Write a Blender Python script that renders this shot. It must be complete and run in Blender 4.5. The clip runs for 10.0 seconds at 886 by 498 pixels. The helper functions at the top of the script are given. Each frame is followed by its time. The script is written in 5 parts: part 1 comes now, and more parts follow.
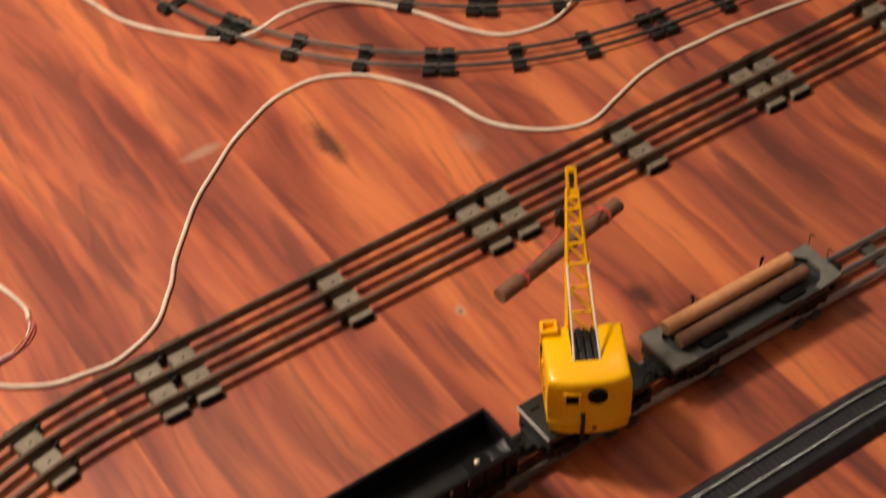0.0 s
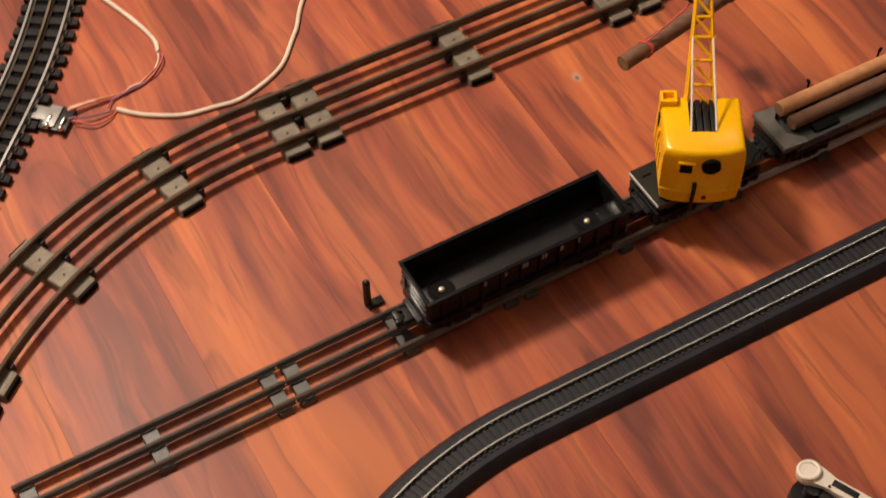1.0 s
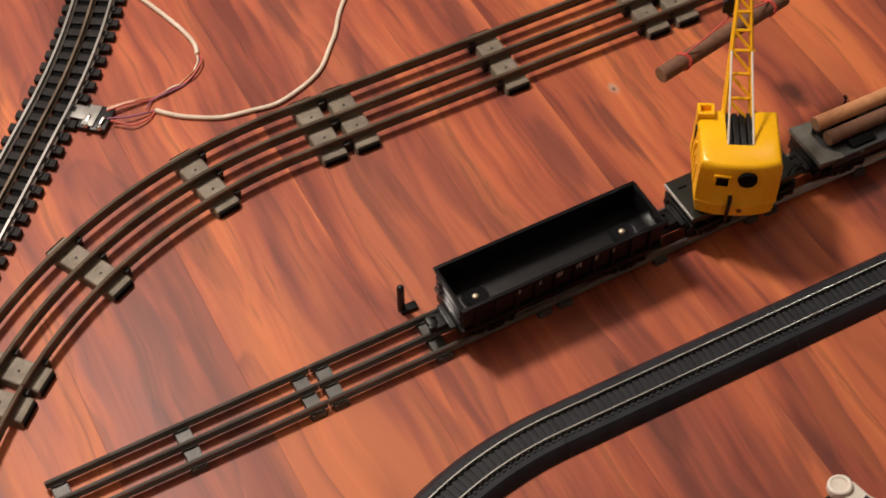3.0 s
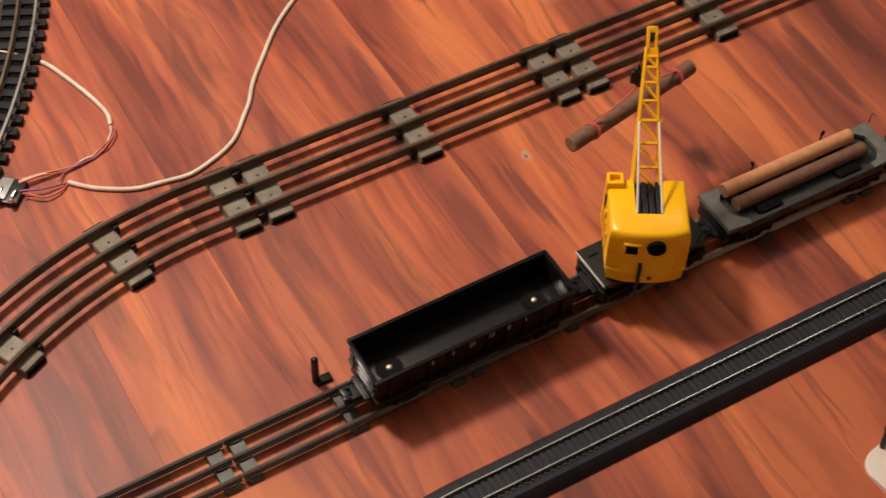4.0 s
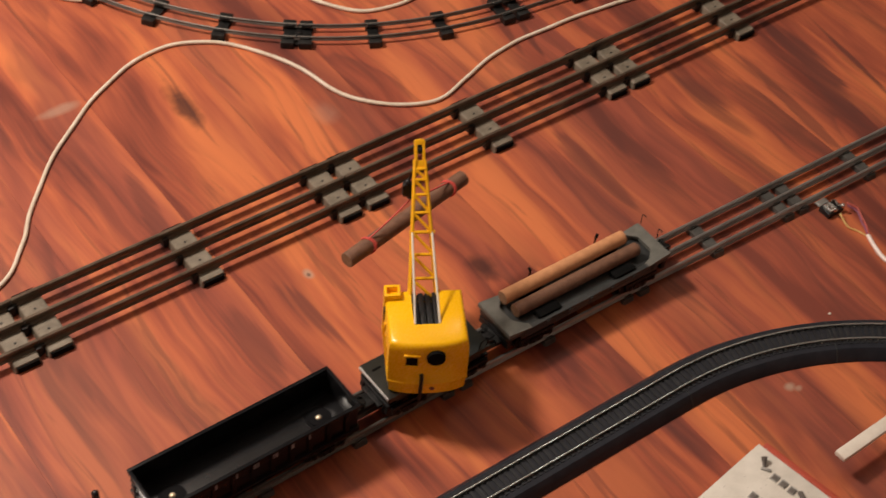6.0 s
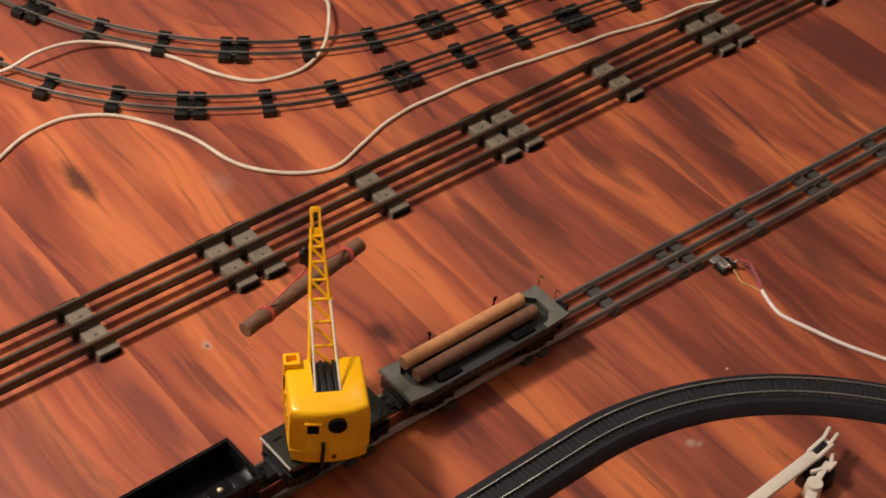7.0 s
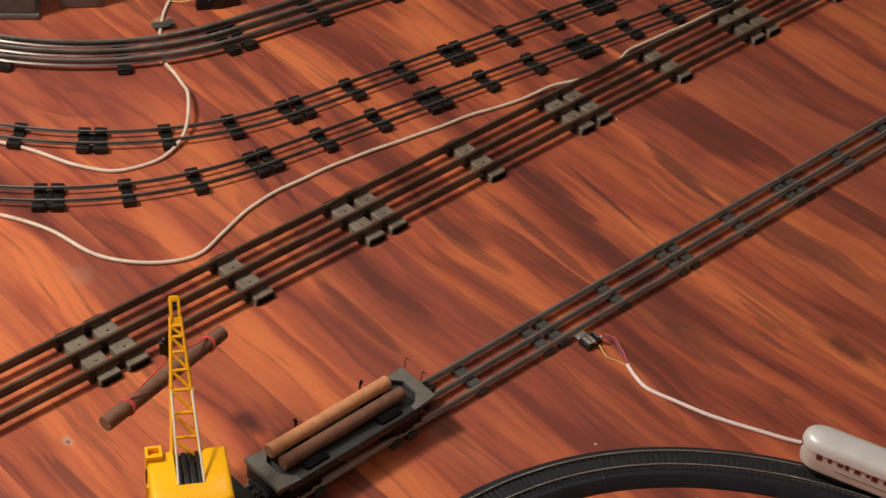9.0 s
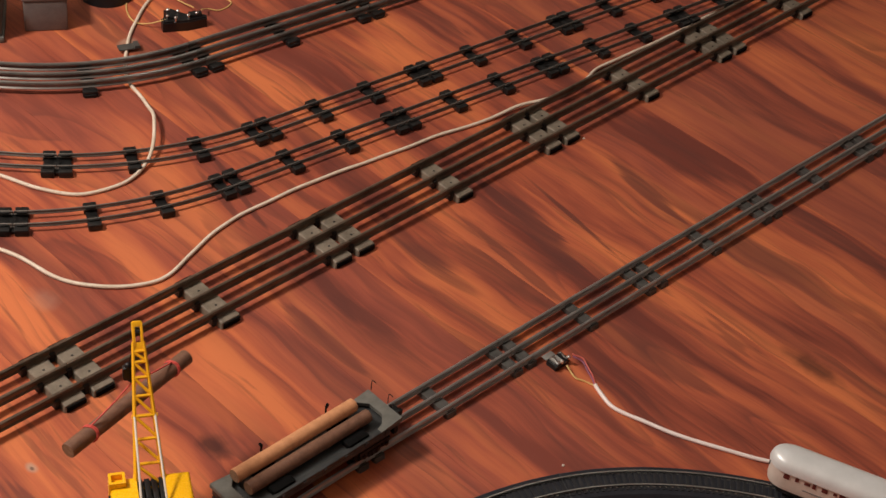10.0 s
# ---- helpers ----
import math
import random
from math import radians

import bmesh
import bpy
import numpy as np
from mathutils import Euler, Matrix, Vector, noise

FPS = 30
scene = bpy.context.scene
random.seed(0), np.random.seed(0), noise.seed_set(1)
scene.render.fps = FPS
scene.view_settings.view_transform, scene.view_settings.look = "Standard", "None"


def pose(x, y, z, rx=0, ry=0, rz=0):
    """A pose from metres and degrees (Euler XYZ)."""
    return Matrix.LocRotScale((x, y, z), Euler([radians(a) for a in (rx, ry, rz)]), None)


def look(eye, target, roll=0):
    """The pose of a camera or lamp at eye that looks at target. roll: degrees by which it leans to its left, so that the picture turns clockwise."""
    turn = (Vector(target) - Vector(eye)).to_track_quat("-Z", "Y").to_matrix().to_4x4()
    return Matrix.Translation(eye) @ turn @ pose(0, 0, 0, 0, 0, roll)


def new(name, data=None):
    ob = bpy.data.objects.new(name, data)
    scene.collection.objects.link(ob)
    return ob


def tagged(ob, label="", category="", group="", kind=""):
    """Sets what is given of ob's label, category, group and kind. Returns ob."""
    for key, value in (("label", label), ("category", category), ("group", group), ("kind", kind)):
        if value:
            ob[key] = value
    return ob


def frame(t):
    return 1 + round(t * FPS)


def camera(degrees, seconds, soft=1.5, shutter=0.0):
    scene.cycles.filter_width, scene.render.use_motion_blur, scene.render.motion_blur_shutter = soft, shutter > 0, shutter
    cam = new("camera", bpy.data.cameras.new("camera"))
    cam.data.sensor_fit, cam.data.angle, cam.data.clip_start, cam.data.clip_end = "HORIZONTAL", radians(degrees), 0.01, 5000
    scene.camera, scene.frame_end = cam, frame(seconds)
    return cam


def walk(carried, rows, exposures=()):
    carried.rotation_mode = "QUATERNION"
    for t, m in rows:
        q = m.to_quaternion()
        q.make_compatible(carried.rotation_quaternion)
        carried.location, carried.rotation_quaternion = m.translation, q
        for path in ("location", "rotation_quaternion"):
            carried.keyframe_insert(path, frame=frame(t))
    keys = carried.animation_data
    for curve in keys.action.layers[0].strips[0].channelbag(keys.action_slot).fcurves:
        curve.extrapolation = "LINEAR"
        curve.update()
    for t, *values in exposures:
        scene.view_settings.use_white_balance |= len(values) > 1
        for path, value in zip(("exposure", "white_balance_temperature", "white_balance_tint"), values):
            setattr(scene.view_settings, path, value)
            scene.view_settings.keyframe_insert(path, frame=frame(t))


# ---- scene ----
cam = camera(31.0, 10.0, shutter=0.45)
PATH = [
    (0, (-0.296, -0.923, 1.119), (0.434, 0.27, -0.31), -3.3),
    (0.5, (-0.318, -0.963, 1.122), (0.301, 0.184, -0.396), -3.1),
    (1, (-0.374, -0.937, 1.135), (0.195, 0.123, -0.463), -1.0),
    (1.5, (-0.374, -0.934, 1.143), (0.115, 0.106, -0.494), -2.1),
    (2, (-0.383, -0.93, 1.137), (0.081, 0.11, -0.507), -2.4),
    (2.5, (-0.384, -0.927, 1.148), (0.103, 0.125, -0.482), -1.6),
    (2.7, (-0.390, -0.931, 1.137), (0.125, 0.134, -0.476), -1.1),
    (3.8, (-0.370, -0.940, 1.144), (0.254, 0.150, -0.413), 0.9),
    (4, (-0.366, -0.931, 1.158), (0.28, 0.147, -0.399), 1.7),
    (4.5, (-0.347, -0.949, 1.156), (0.339, 0.144, -0.372), 1.8),
    (5, (-0.339, -0.945, 1.166), (0.405, 0.13, -0.347), 3.2),
    (5.5, (-0.33, -0.957, 1.16), (0.478, 0.116, -0.321), 4.0),
    (7, (-0.323, -0.971, 1.154), (0.682, 0.076, -0.222), 6.3),
    (7.5, (-0.319, -0.974, 1.155), (0.737, 0.062, -0.191), 6.9),
    (8, (-0.316, -0.974, 1.157), (0.78, 0.051, -0.165), 7.3),
    (8.5, (-0.314, -0.976, 1.153), (0.817, 0.039, -0.147), 7.6),
    (9, (-0.308, -0.98, 1.152), (0.849, 0.025, -0.133), 7.9),
    (9.5, (-0.302, -0.981, 1.153), (0.871, 0.018, -0.122), 8.0),
    (10, (-0.295, -0.984, 1.155), (0.889, 0.012, -0.111), 8.0),
]
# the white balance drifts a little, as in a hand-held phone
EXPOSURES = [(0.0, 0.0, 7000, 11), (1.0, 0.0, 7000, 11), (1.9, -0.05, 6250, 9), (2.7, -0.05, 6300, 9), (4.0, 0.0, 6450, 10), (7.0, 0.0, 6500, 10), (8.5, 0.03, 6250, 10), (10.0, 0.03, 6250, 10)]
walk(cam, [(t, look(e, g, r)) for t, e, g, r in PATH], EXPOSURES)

world = bpy.data.worlds.new("room_air")
world.use_nodes = True
world.node_tree.nodes["Background"].inputs[0].default_value = (0.9, 0.8, 0.7, 1)
world.node_tree.nodes["Background"].inputs[1].default_value = 0.02
scene.world = world


# a frosted pendant lamp, hung low behind the layout
LAMP = (-0.38, 0.68, 1.66)
bulb = bpy.data.lights.new("ceiling_lamp_light", "POINT")
bulb.energy, bulb.color, bulb.shadow_soft_size = 140.0, (1.0, 0.865, 0.75), 0.14
new("ceiling_lamp_light", bulb).location = LAMP
# a second, weaker ceiling lamp farther along the room, which glints on the rails
glint = bpy.data.lights.new("far_lamp_light", "POINT")
glint.energy, glint.color, glint.shadow_soft_size = 6.5, (0.96, 1.0, 0.92), 0.10
new("far_lamp_light", glint).location = (1.5, 0.50, 2.25)


# ---- materials ----
def nodes_of(name):
    m = bpy.data.materials.new(name)
    m.use_nodes = True
    t = m.node_tree
    return m, t, t.nodes["Principled BSDF"]


def node(t, kind, **values):
    n = t.nodes.new(kind)
    for key, value in values.items():
        n.inputs[key].default_value = value
    return n


def ramp(t, source, stops):
    r = t.nodes.new("ShaderNodeValToRGB")
    while len(r.color_ramp.elements) < len(stops):
        r.color_ramp.elements.new(0.5)
    for e, (place, colour) in zip(r.color_ramp.elements, stops):
        e.position, e.color = place, (*colour, 1)
    t.links.new(source, r.inputs[0])
    return r


def surface(name, dark, light, rough=0.5, metal=0.0, scale=90.0, bump=0.15, fine=900.0, coat=0.0, wear=None, wear_at=0.62, spec=0.5, even=False):
    """A worn surface: two tones in blotches, fine grain in the relief, and specks of wear."""
    m, t, b = nodes_of(name)
    place = t.nodes.new("ShaderNodeTexCoord")
    big = node(t, "ShaderNodeTexNoise", Scale=scale, Detail=4.0, Roughness=0.6)
    small = node(t, "ShaderNodeTexNoise", Scale=fine, Detail=3.0)
    info = t.nodes.new("ShaderNodeObjectInfo")
    shift = node(t, "ShaderNodeVectorMath")
    shift.operation = "ADD"
    spread = node(t, "ShaderNodeMath")
    spread.operation, spread.inputs[1].default_value = "MULTIPLY", 7.0
    t.links.new(info.outputs["Random"], spread.inputs[0])
    t.links.new(place.outputs["Object"], shift.inputs[0])
    t.links.new(spread.outputs[0], shift.inputs[1])
    for n in (big, small):
        t.links.new(shift.outputs[0], n.inputs["Vector"])
    tone = ramp(t, big.outputs[0], [(0.32, dark), (0.68, light)]).outputs[0]
    if wear:
        mask = ramp(t, small.outputs[0], [(wear_at, (0, 0, 0)), (wear_at + 0.08, (1, 1, 1))])
        mix = t.nodes.new("ShaderNodeMix")
        mix.data_type = "RGBA"
        t.links.new(mask.outputs[0], mix.inputs["Factor"])
        t.links.new(tone, mix.inputs["A"])
        mix.inputs["B"].default_value = (*wear, 1)
        tone = mix.outputs["Result"]
    t.links.new(tone, b.inputs["Base Color"])
    if even:
        b.inputs["Roughness"].default_value = rough
        b.inputs["Metallic"].default_value = metal
        b.inputs["Specular IOR Level"].default_value = spec
        return m
    gloss = ramp(t, small.outputs[0], [(0.3, (rough * (0.92 if metal else 0.78),) * 3), (0.7, (min(1, rough * (1.1 if metal else 1.25)),) * 3)])
    t.links.new(gloss.outputs[0], b.inputs["Roughness"])
    b.inputs["Metallic"].default_value = metal
    b.inputs["Coat Weight"].default_value = coat
    b.inputs["Specular IOR Level"].default_value = spec
    lift = node(t, "ShaderNodeBump", Strength=bump, Distance=0.0006)
    t.links.new(small.outputs[0], lift.inputs["Height"])
    t.links.new(lift.outputs[0], b.inputs["Normal"])
    return m


def plank_wood():
    """Red-brown plank: orange ground, sharp dark flame figure along y, fine grain, knots and a few pale scuffs."""
    m, t, b = nodes_of("cherry_plank")
    geo = t.nodes.new("ShaderNodeNewGeometry")
    info = t.nodes.new("ShaderNodeObjectInfo")

    def maths(kind, p, q=None):
        n = t.nodes.new("ShaderNodeMath")
        n.operation = kind
        for i, v in enumerate((p, q)):
            if v is None:
                continue
            if isinstance(v, (int, float)):
                n.inputs[i].default_value = v
            else:
                t.links.new(v, n.inputs[i])
        return n.outputs[0]

    def vector(kind, p, q):
        n = t.nodes.new("ShaderNodeVectorMath")
        n.operation = kind
        for i, v in enumerate((p, q)):
            if isinstance(v, tuple):
                n.inputs[i].default_value = v
            else:
                t.links.new(v, n.inputs[i])
        return n.outputs["Value" if kind == "LENGTH" else 0]

    def blend(mask, under, over, kind="MIX"):
        mix = t.nodes.new("ShaderNodeMix")
        mix.data_type, mix.blend_type = "RGBA", kind
        t.links.new(mask, mix.inputs["Factor"]), t.links.new(under, mix.inputs["A"])
        if isinstance(over, tuple):
            mix.inputs["B"].default_value = (*over, 1)
        else:
            t.links.new(over, mix.inputs["B"])
        return mix.outputs["Result"]

    def grey(source, *stops):
        return ramp(t, source, [(place, (v,) * 3) for place, v in stops]).outputs[0]

    # each plank is cut from another depth of the log, and the grain sways a little
    layer = t.nodes.new("ShaderNodeCombineXYZ")
    t.links.new(maths("MULTIPLY", info.outputs["Random"], PLANK_DEPTH), layer.inputs["Z"])
    sway = node(t, "ShaderNodeTexNoise", Scale=4.5, Detail=2.0)
    t.links.new(geo.outputs["Position"], sway.inputs["Vector"])
    swing = vector("MULTIPLY", sway.outputs["Color"], (0.040, 0.0, 0.0))
    moved = vector("ADD", vector("ADD", geo.outputs["Position"], swing), layer.outputs[0])

    def streak(sx, sy, detail, warp, rough=0.55):
        mp = node(t, "ShaderNodeMapping", Scale=(sx, sy, 1.0))
        mp.inputs["Rotation"].default_value = (0, 0, radians(3))
        t.links.new(moved, mp.inputs[0])
        n = node(t, "ShaderNodeTexNoise", Scale=1.0, Detail=detail, Roughness=rough, Distortion=warp)
        t.links.new(mp.outputs[0], n.inputs["Vector"])
        return n.outputs[0]

    band = streak(13.0, 1.9, 3.0, 0.5, 0.55)
    line = streak(64.0, 3.4, 4.0, 0.5, 0.60)
    hair = streak(420.0, 14.0, 3.0, 0.3)
    dark = streak(21.0, 2.4, 3.5, 0.7, 0.55)
    lens = streak(9.0, 1.5, 2.5, 1.2, 0.5)
    ring = streak(6.0, 0.80, 1.5, 0.4, 0.4)
    where = streak(8.0, 1.6, 2.0, 0.4, 0.5)
    mixed = maths("ADD", maths("MULTIPLY", band, 0.66), maths("ADD", maths("MULTIPLY", line, 0.28), maths("MULTIPLY", hair, 0.06)))
    tone = ramp(t, mixed, [(0.40, WOOD[0]), (0.465, WOOD[1]), (0.52, WOOD[2]), (0.585, WOOD[3])]).outputs[0]
    # broad rosy bands
    tone = blend(grey(streak(6.5, 0.8, 3.0, 0.6, 0.5), (0.48, 0.0), (0.60, 0.5)), tone, ROSY)
    # flames of paler or darker wood: x, y, half width, half length, lean, strength
    fray = maths("MULTIPLY", maths("SUBTRACT", line, 0.5), 2.6)
    edge = maths("MULTIPLY", maths("SUBTRACT", dark, 0.5), 2.2)

    def flamed(under, flame, colour):
        fx, fy, wide, half, lean, strength = flame
        off = vector("SUBTRACT", geo.outputs["Position"], (fx, fy, 0.0))
        parts = t.nodes.new("ShaderNodeSeparateXYZ")
        t.links.new(off, parts.inputs[0])
        across = maths("DIVIDE", maths("SUBTRACT", parts.outputs["X"], maths("MULTIPLY", parts.outputs["Y"], lean)), wide)
        along = maths("DIVIDE", parts.outputs["Y"], half)
        far = maths("ADD", maths("MULTIPLY", across, across), maths("MULTIPLY", along, along))
        far = maths("ADD", far, maths("ADD", fray, edge))
        return blend(grey(far, (0.55, strength), (1.0, 0.0)), under, colour)

    for flame in PALE_FLAMES:
        tone = flamed(tone, flame, SAP)
    # dark heartwood with crisp edges, gathered in stretches with calmer wood between
    lively = grey(streak(4.2, 1.1, 2.0, 0.4, 0.5), (0.42, 0.12), (0.60, 1.0))
    tone = blend(maths("MULTIPLY", lively, grey(dark, (0.545, 0.0), (0.585, 0.42), (0.70, 0.70))), tone, HEART)
    tone = blend(maths("MULTIPLY", lively, grey(lens, (0.575, 0.0), (0.605, 0.36), (0.72, 0.52))), tone, HEART)
    # growth rings: a hard late-wood edge that fades to one side, in some places only
    turn = maths("FRACT", maths("MULTIPLY", ring, 17.0))
    late = grey(turn, (0.0, 0.58), (0.10, 0.30), (0.36, 0.0), (0.96, 0.0), (1.0, 0.58))
    tone = blend(maths("MULTIPLY", late, grey(where, (0.44, 0.0), (0.56, 0.8))), tone, HEART)
    # thin dark veins
    tone = blend(grey(line, (0.585, 0.0), (0.65, 0.46)), tone, HEART)
    # each plank a little lighter or darker
    value = node(t, "ShaderNodeMapRange")
    value.inputs["To Min"].default_value, value.inputs["To Max"].default_value = 0.955, 1.045
    t.links.new(info.outputs["Random"], value.inputs["Value"])
    hsv = node(t, "ShaderNodeHueSaturation")
    t.links.new(value.outputs[0], hsv.inputs["Value"]), t.links.new(tone, hsv.inputs["Color"])
    tone = hsv.outputs[0]
    for flame in FLAMES:
        tone = flamed(tone, flame, HEART)
    # knots and scuffs: x, y, half width, half length, colour, strength
    rough_edge = node(t, "ShaderNodeTexNoise", Scale=55.0, Detail=3.0)
    t.links.new(geo.outputs["Position"], rough_edge.inputs["Vector"])
    for kx, ky, wx, wy, colour, strength in KNOTS:
        size = vector("LENGTH", vector("DIVIDE", vector("SUBTRACT", geo.outputs["Position"], (kx, ky, 0.0)), (wx, wy, 1.0)), (0.0, 0.0, 0.0))
        far = maths("MULTIPLY", maths("ADD", size, maths("MULTIPLY", maths("SUBTRACT", rough_edge.outputs[0], 0.5), 1.1)), 0.7)
        tone = blend(grey(far, (0.35, strength), (0.95, 0.0)), tone, colour)
    t.links.new(tone, b.inputs["Base Color"])
    t.links.new(grey(band, (0.3, 0.40), (0.7, 0.54)), b.inputs["Roughness"])
    b.inputs["Specular IOR Level"].default_value = 0.29
    lift = node(t, "ShaderNodeBump", Strength=0.12, Distance=0.0005)
    t.links.new(hair, lift.inputs["Height"])
    t.links.new(lift.outputs[0], b.inputs["Normal"])
    return m


PLANK_DEPTH = 4.0
WOOD = [(0.165, 0.041, 0.028), (0.330, 0.080, 0.043), (0.470, 0.122, 0.053), (0.600, 0.176, 0.064)]
ROSY, HEART = (0.290, 0.080, 0.053), (0.112, 0.036, 0.029)
SAP = (0.520, 0.145, 0.058)
PALE_FLAMES = [(0.300, -0.455, 0.050, 0.110, 0.0, 0.6), (0.235, -0.480, 0.040, 0.090, 0.0, 0.5), (0.345, -0.420, 0.030, 0.110, 0.05, 0.5), (0.440, -0.095, 0.030, 0.090, 0.0, 0.5)]
DARK_KNOT, PALE = (0.045, 0.016, 0.014), (0.44, 0.30, 0.22)
FLAMES = [(0.899, -0.118, 0.020, 0.115, 0.16, 0.8), (0.952, -0.120, 0.0045, 0.110, 0.15, 0.8), (1.068, -0.140, 0.014, 0.080, 0.2, 0.7), (0.759, -0.070, 0.014, 0.055, -0.07, 0.6),
          (0.835, -0.140, 0.008, 0.100, 0.1, 0.6), (0.636, -0.107, 0.014, 0.065, -0.04, 0.6), (0.840, -0.337, 0.026, 0.085, -0.1, 0.55), (1.178, -0.325, 0.014, 0.110, 0.0, 0.6),
          (0.154, 0.067, 0.012, 0.100, 0.08, 0.5), (0.216, -0.106, 0.013, 0.065, -0.1, 0.55), (0.156, -0.110, 0.015, 0.065, 0.0, 0.5), (0.579, -0.105, 0.013, 0.070, 0.0, 0.55),
          (-0.002, 0.226, 0.013, 0.110, 0.0, 0.5), (0.637, -0.045, 0.012, 0.085, 0.24, 0.5), (0.086, -0.390, 0.014, 0.065, 0.0, 0.6), (0.666, 0.142, 0.0055, 0.075, 0.25, 0.75), (0.644, 0.150, 0.0060, 0.085, 0.20, 0.65)]
KNOTS = [(0.264, 0.215, 0.011, 0.036, DARK_KNOT, 0.8), (0.968, -0.464, 0.012, 0.034, DARK_KNOT, 0.7), (0.393, -0.151, 0.011, 0.019, DARK_KNOT, 0.8), (0.244, -0.066, 0.0045, 0.0065, PALE, 0.8), (0.2435, -0.067, 0.0018, 0.0026, DARK_KNOT, 0.7),
         (0.150, 0.279, 0.022, 0.007, PALE, 0.5), (0.545, -0.432, 0.0055, 0.0045, PALE, 0.8), (0.551, -0.438, 0.004, 0.003, PALE, 0.6), (0.752, 0.478, 0.012, 0.007, PALE, 0.6), (0.386, 0.125, 0.013, 0.019, PALE, 0.22)]

M_PLANK = plank_wood()
M_WALL = surface("painted_plaster", (0.33, 0.31, 0.28), (0.38, 0.36, 0.33), 0.8, scale=3, fine=120, bump=0.1)
M_TIN = surface("aged_tinplate", (0.140, 0.116, 0.085), (0.245, 0.205, 0.155), 0.60, 0.15, 60, 0.08, 700, wear=(0.10, 0.055, 0.03), wear_at=0.64)
M_RAIL_OLD = surface("dark_brown_rail", (0.084, 0.061, 0.043), (0.186, 0.139, 0.100), 0.36, 0.45, 30, even=True)
M_RAIL_GREY = surface("grey_tubular_rail", (0.33, 0.322, 0.308), (0.48, 0.47, 0.453), 0.31, 0.78, 25, even=True)
M_RAIL_DARK = surface("browned_tubular_rail", (0.10, 0.088, 0.078), (0.19, 0.172, 0.155), 0.34, 0.65, 25, even=True)
M_HO_RAIL = surface("nickel_rail", (0.43, 0.45, 0.43), (0.56, 0.58, 0.56), 0.27, 0.9, 25, even=True)
M_RAIL_BRIGHT = surface("bright_worn_rail", (0.38, 0.37, 0.35), (0.52, 0.51, 0.49), 0.30, 0.70, 25, even=True)
M_ZINC = surface("zinc_plate", (0.24, 0.235, 0.22), (0.34, 0.33, 0.31), 0.45, 0.4, 70, 0.08, 700)
M_TIN_GREY = surface("grey_tin_tie", (0.060, 0.058, 0.054), (0.105, 0.101, 0.093), 0.50, 0.3, 70, 0.08, 700)
M_DULL_RAIL = surface("dull_steel_rail", (0.112, 0.102, 0.091), (0.195, 0.180, 0.163), 0.44, 0.55, 25, even=True)
M_BACK_RAIL = surface("brown_black_rail", (0.135, 0.127, 0.118), (0.245, 0.231, 0.215), 0.33, 0.7, 25, even=True)
M_STEEL = surface("polished_rail", (0.70, 0.70, 0.69), (0.84, 0.84, 0.82), 0.22, 1.0, 25, even=True)
M_BLACK = surface("black_plastic", (0.005, 0.005, 0.006), (0.012, 0.012, 0.013), 0.38, 0, 80, 0.04, 500, spec=0.4)
M_RUBBER = surface("black_rubber_roadbed", (0.0145, 0.0155, 0.0215), (0.024, 0.0255, 0.033), 0.50, 0, 60, 0.06, 600, spec=0.22)
M_SLEEPER = surface("dull_black_sleeper", (0.016, 0.0145, 0.0145), (0.028, 0.026, 0.026), 0.72, 0, 60, 0.06, 600, spec=0.2)
# dead black for dark fittings and for shade put into gaps and hollows
M_VOID = surface("dead_black_and_shade", (0.003, 0.003, 0.003), (0.006, 0.006, 0.006), 0.8, 0, 80, spec=0.08, even=True)
M_HO_TIE = surface("moulded_tie", (0.021, 0.0215, 0.024), (0.033, 0.034, 0.037), 0.5, 0, 60, 0.06, 600, spec=0.2)
M_TIE_BLACK = surface("black_metal_tie", (0.007, 0.007, 0.007), (0.020, 0.0195, 0.019), 0.42, 0.2, 90, 0.06, 500, spec=0.4)
M_FIBRE = surface("black_fibre", (0.010, 0.008, 0.007), (0.02, 0.017, 0.015), 0.7)
M_YELLOW = surface("glossy_yellow_plastic", (0.92, 0.480, 0.003), (0.96, 0.510, 0.004), 0.27, 0, 40, 0.05, 500)
M_LATTICE = surface("yellow_lattice_plastic", (0.86, 0.430, 0.004), (0.92, 0.475, 0.006), 0.34, 0, 60, 0.05, 500)
M_GONDOLA = surface("glossy_black_plastic", (0.005, 0.005, 0.006), (0.010, 0.010, 0.0112), 0.26, 0, 40, spec=0.10, even=True)
M_FRAME = surface("black_car_frame", (0.004, 0.004, 0.004), (0.011, 0.011, 0.011), 0.34, 0.0, 80, 0.05, 500, spec=0.25)
M_GREY = surface("grey_plastic", (0.098, 0.097, 0.084), (0.150, 0.148, 0.130), 0.5, 0, 60, 0.12, 700)
M_DARK_GREY = surface("dark_grey_plastic", (0.022, 0.0235, 0.0235), (0.040, 0.042, 0.042), 0.5, 0, 60, 0.12, 700)
M_LOG = surface("turned_wood", (0.50, 0.230, 0.105), (0.62, 0.30, 0.14), 0.55, 0, 140, 0.3, 900)
M_LOG_BROWN = surface("brown_wood", (0.125, 0.060, 0.036), (0.200, 0.098, 0.058), 0.6, 0, 140, 0.3, 900)
M_LOG_END = surface("cut_wood", (0.20, 0.11, 0.06), (0.30, 0.17, 0.095), 0.7, 0, 300, 0.3, 900)
M_STRING = surface("pink_red_string", (0.55, 0.06, 0.05), (0.70, 0.11, 0.085), 0.7, 0, 400, 0.3, 1500)
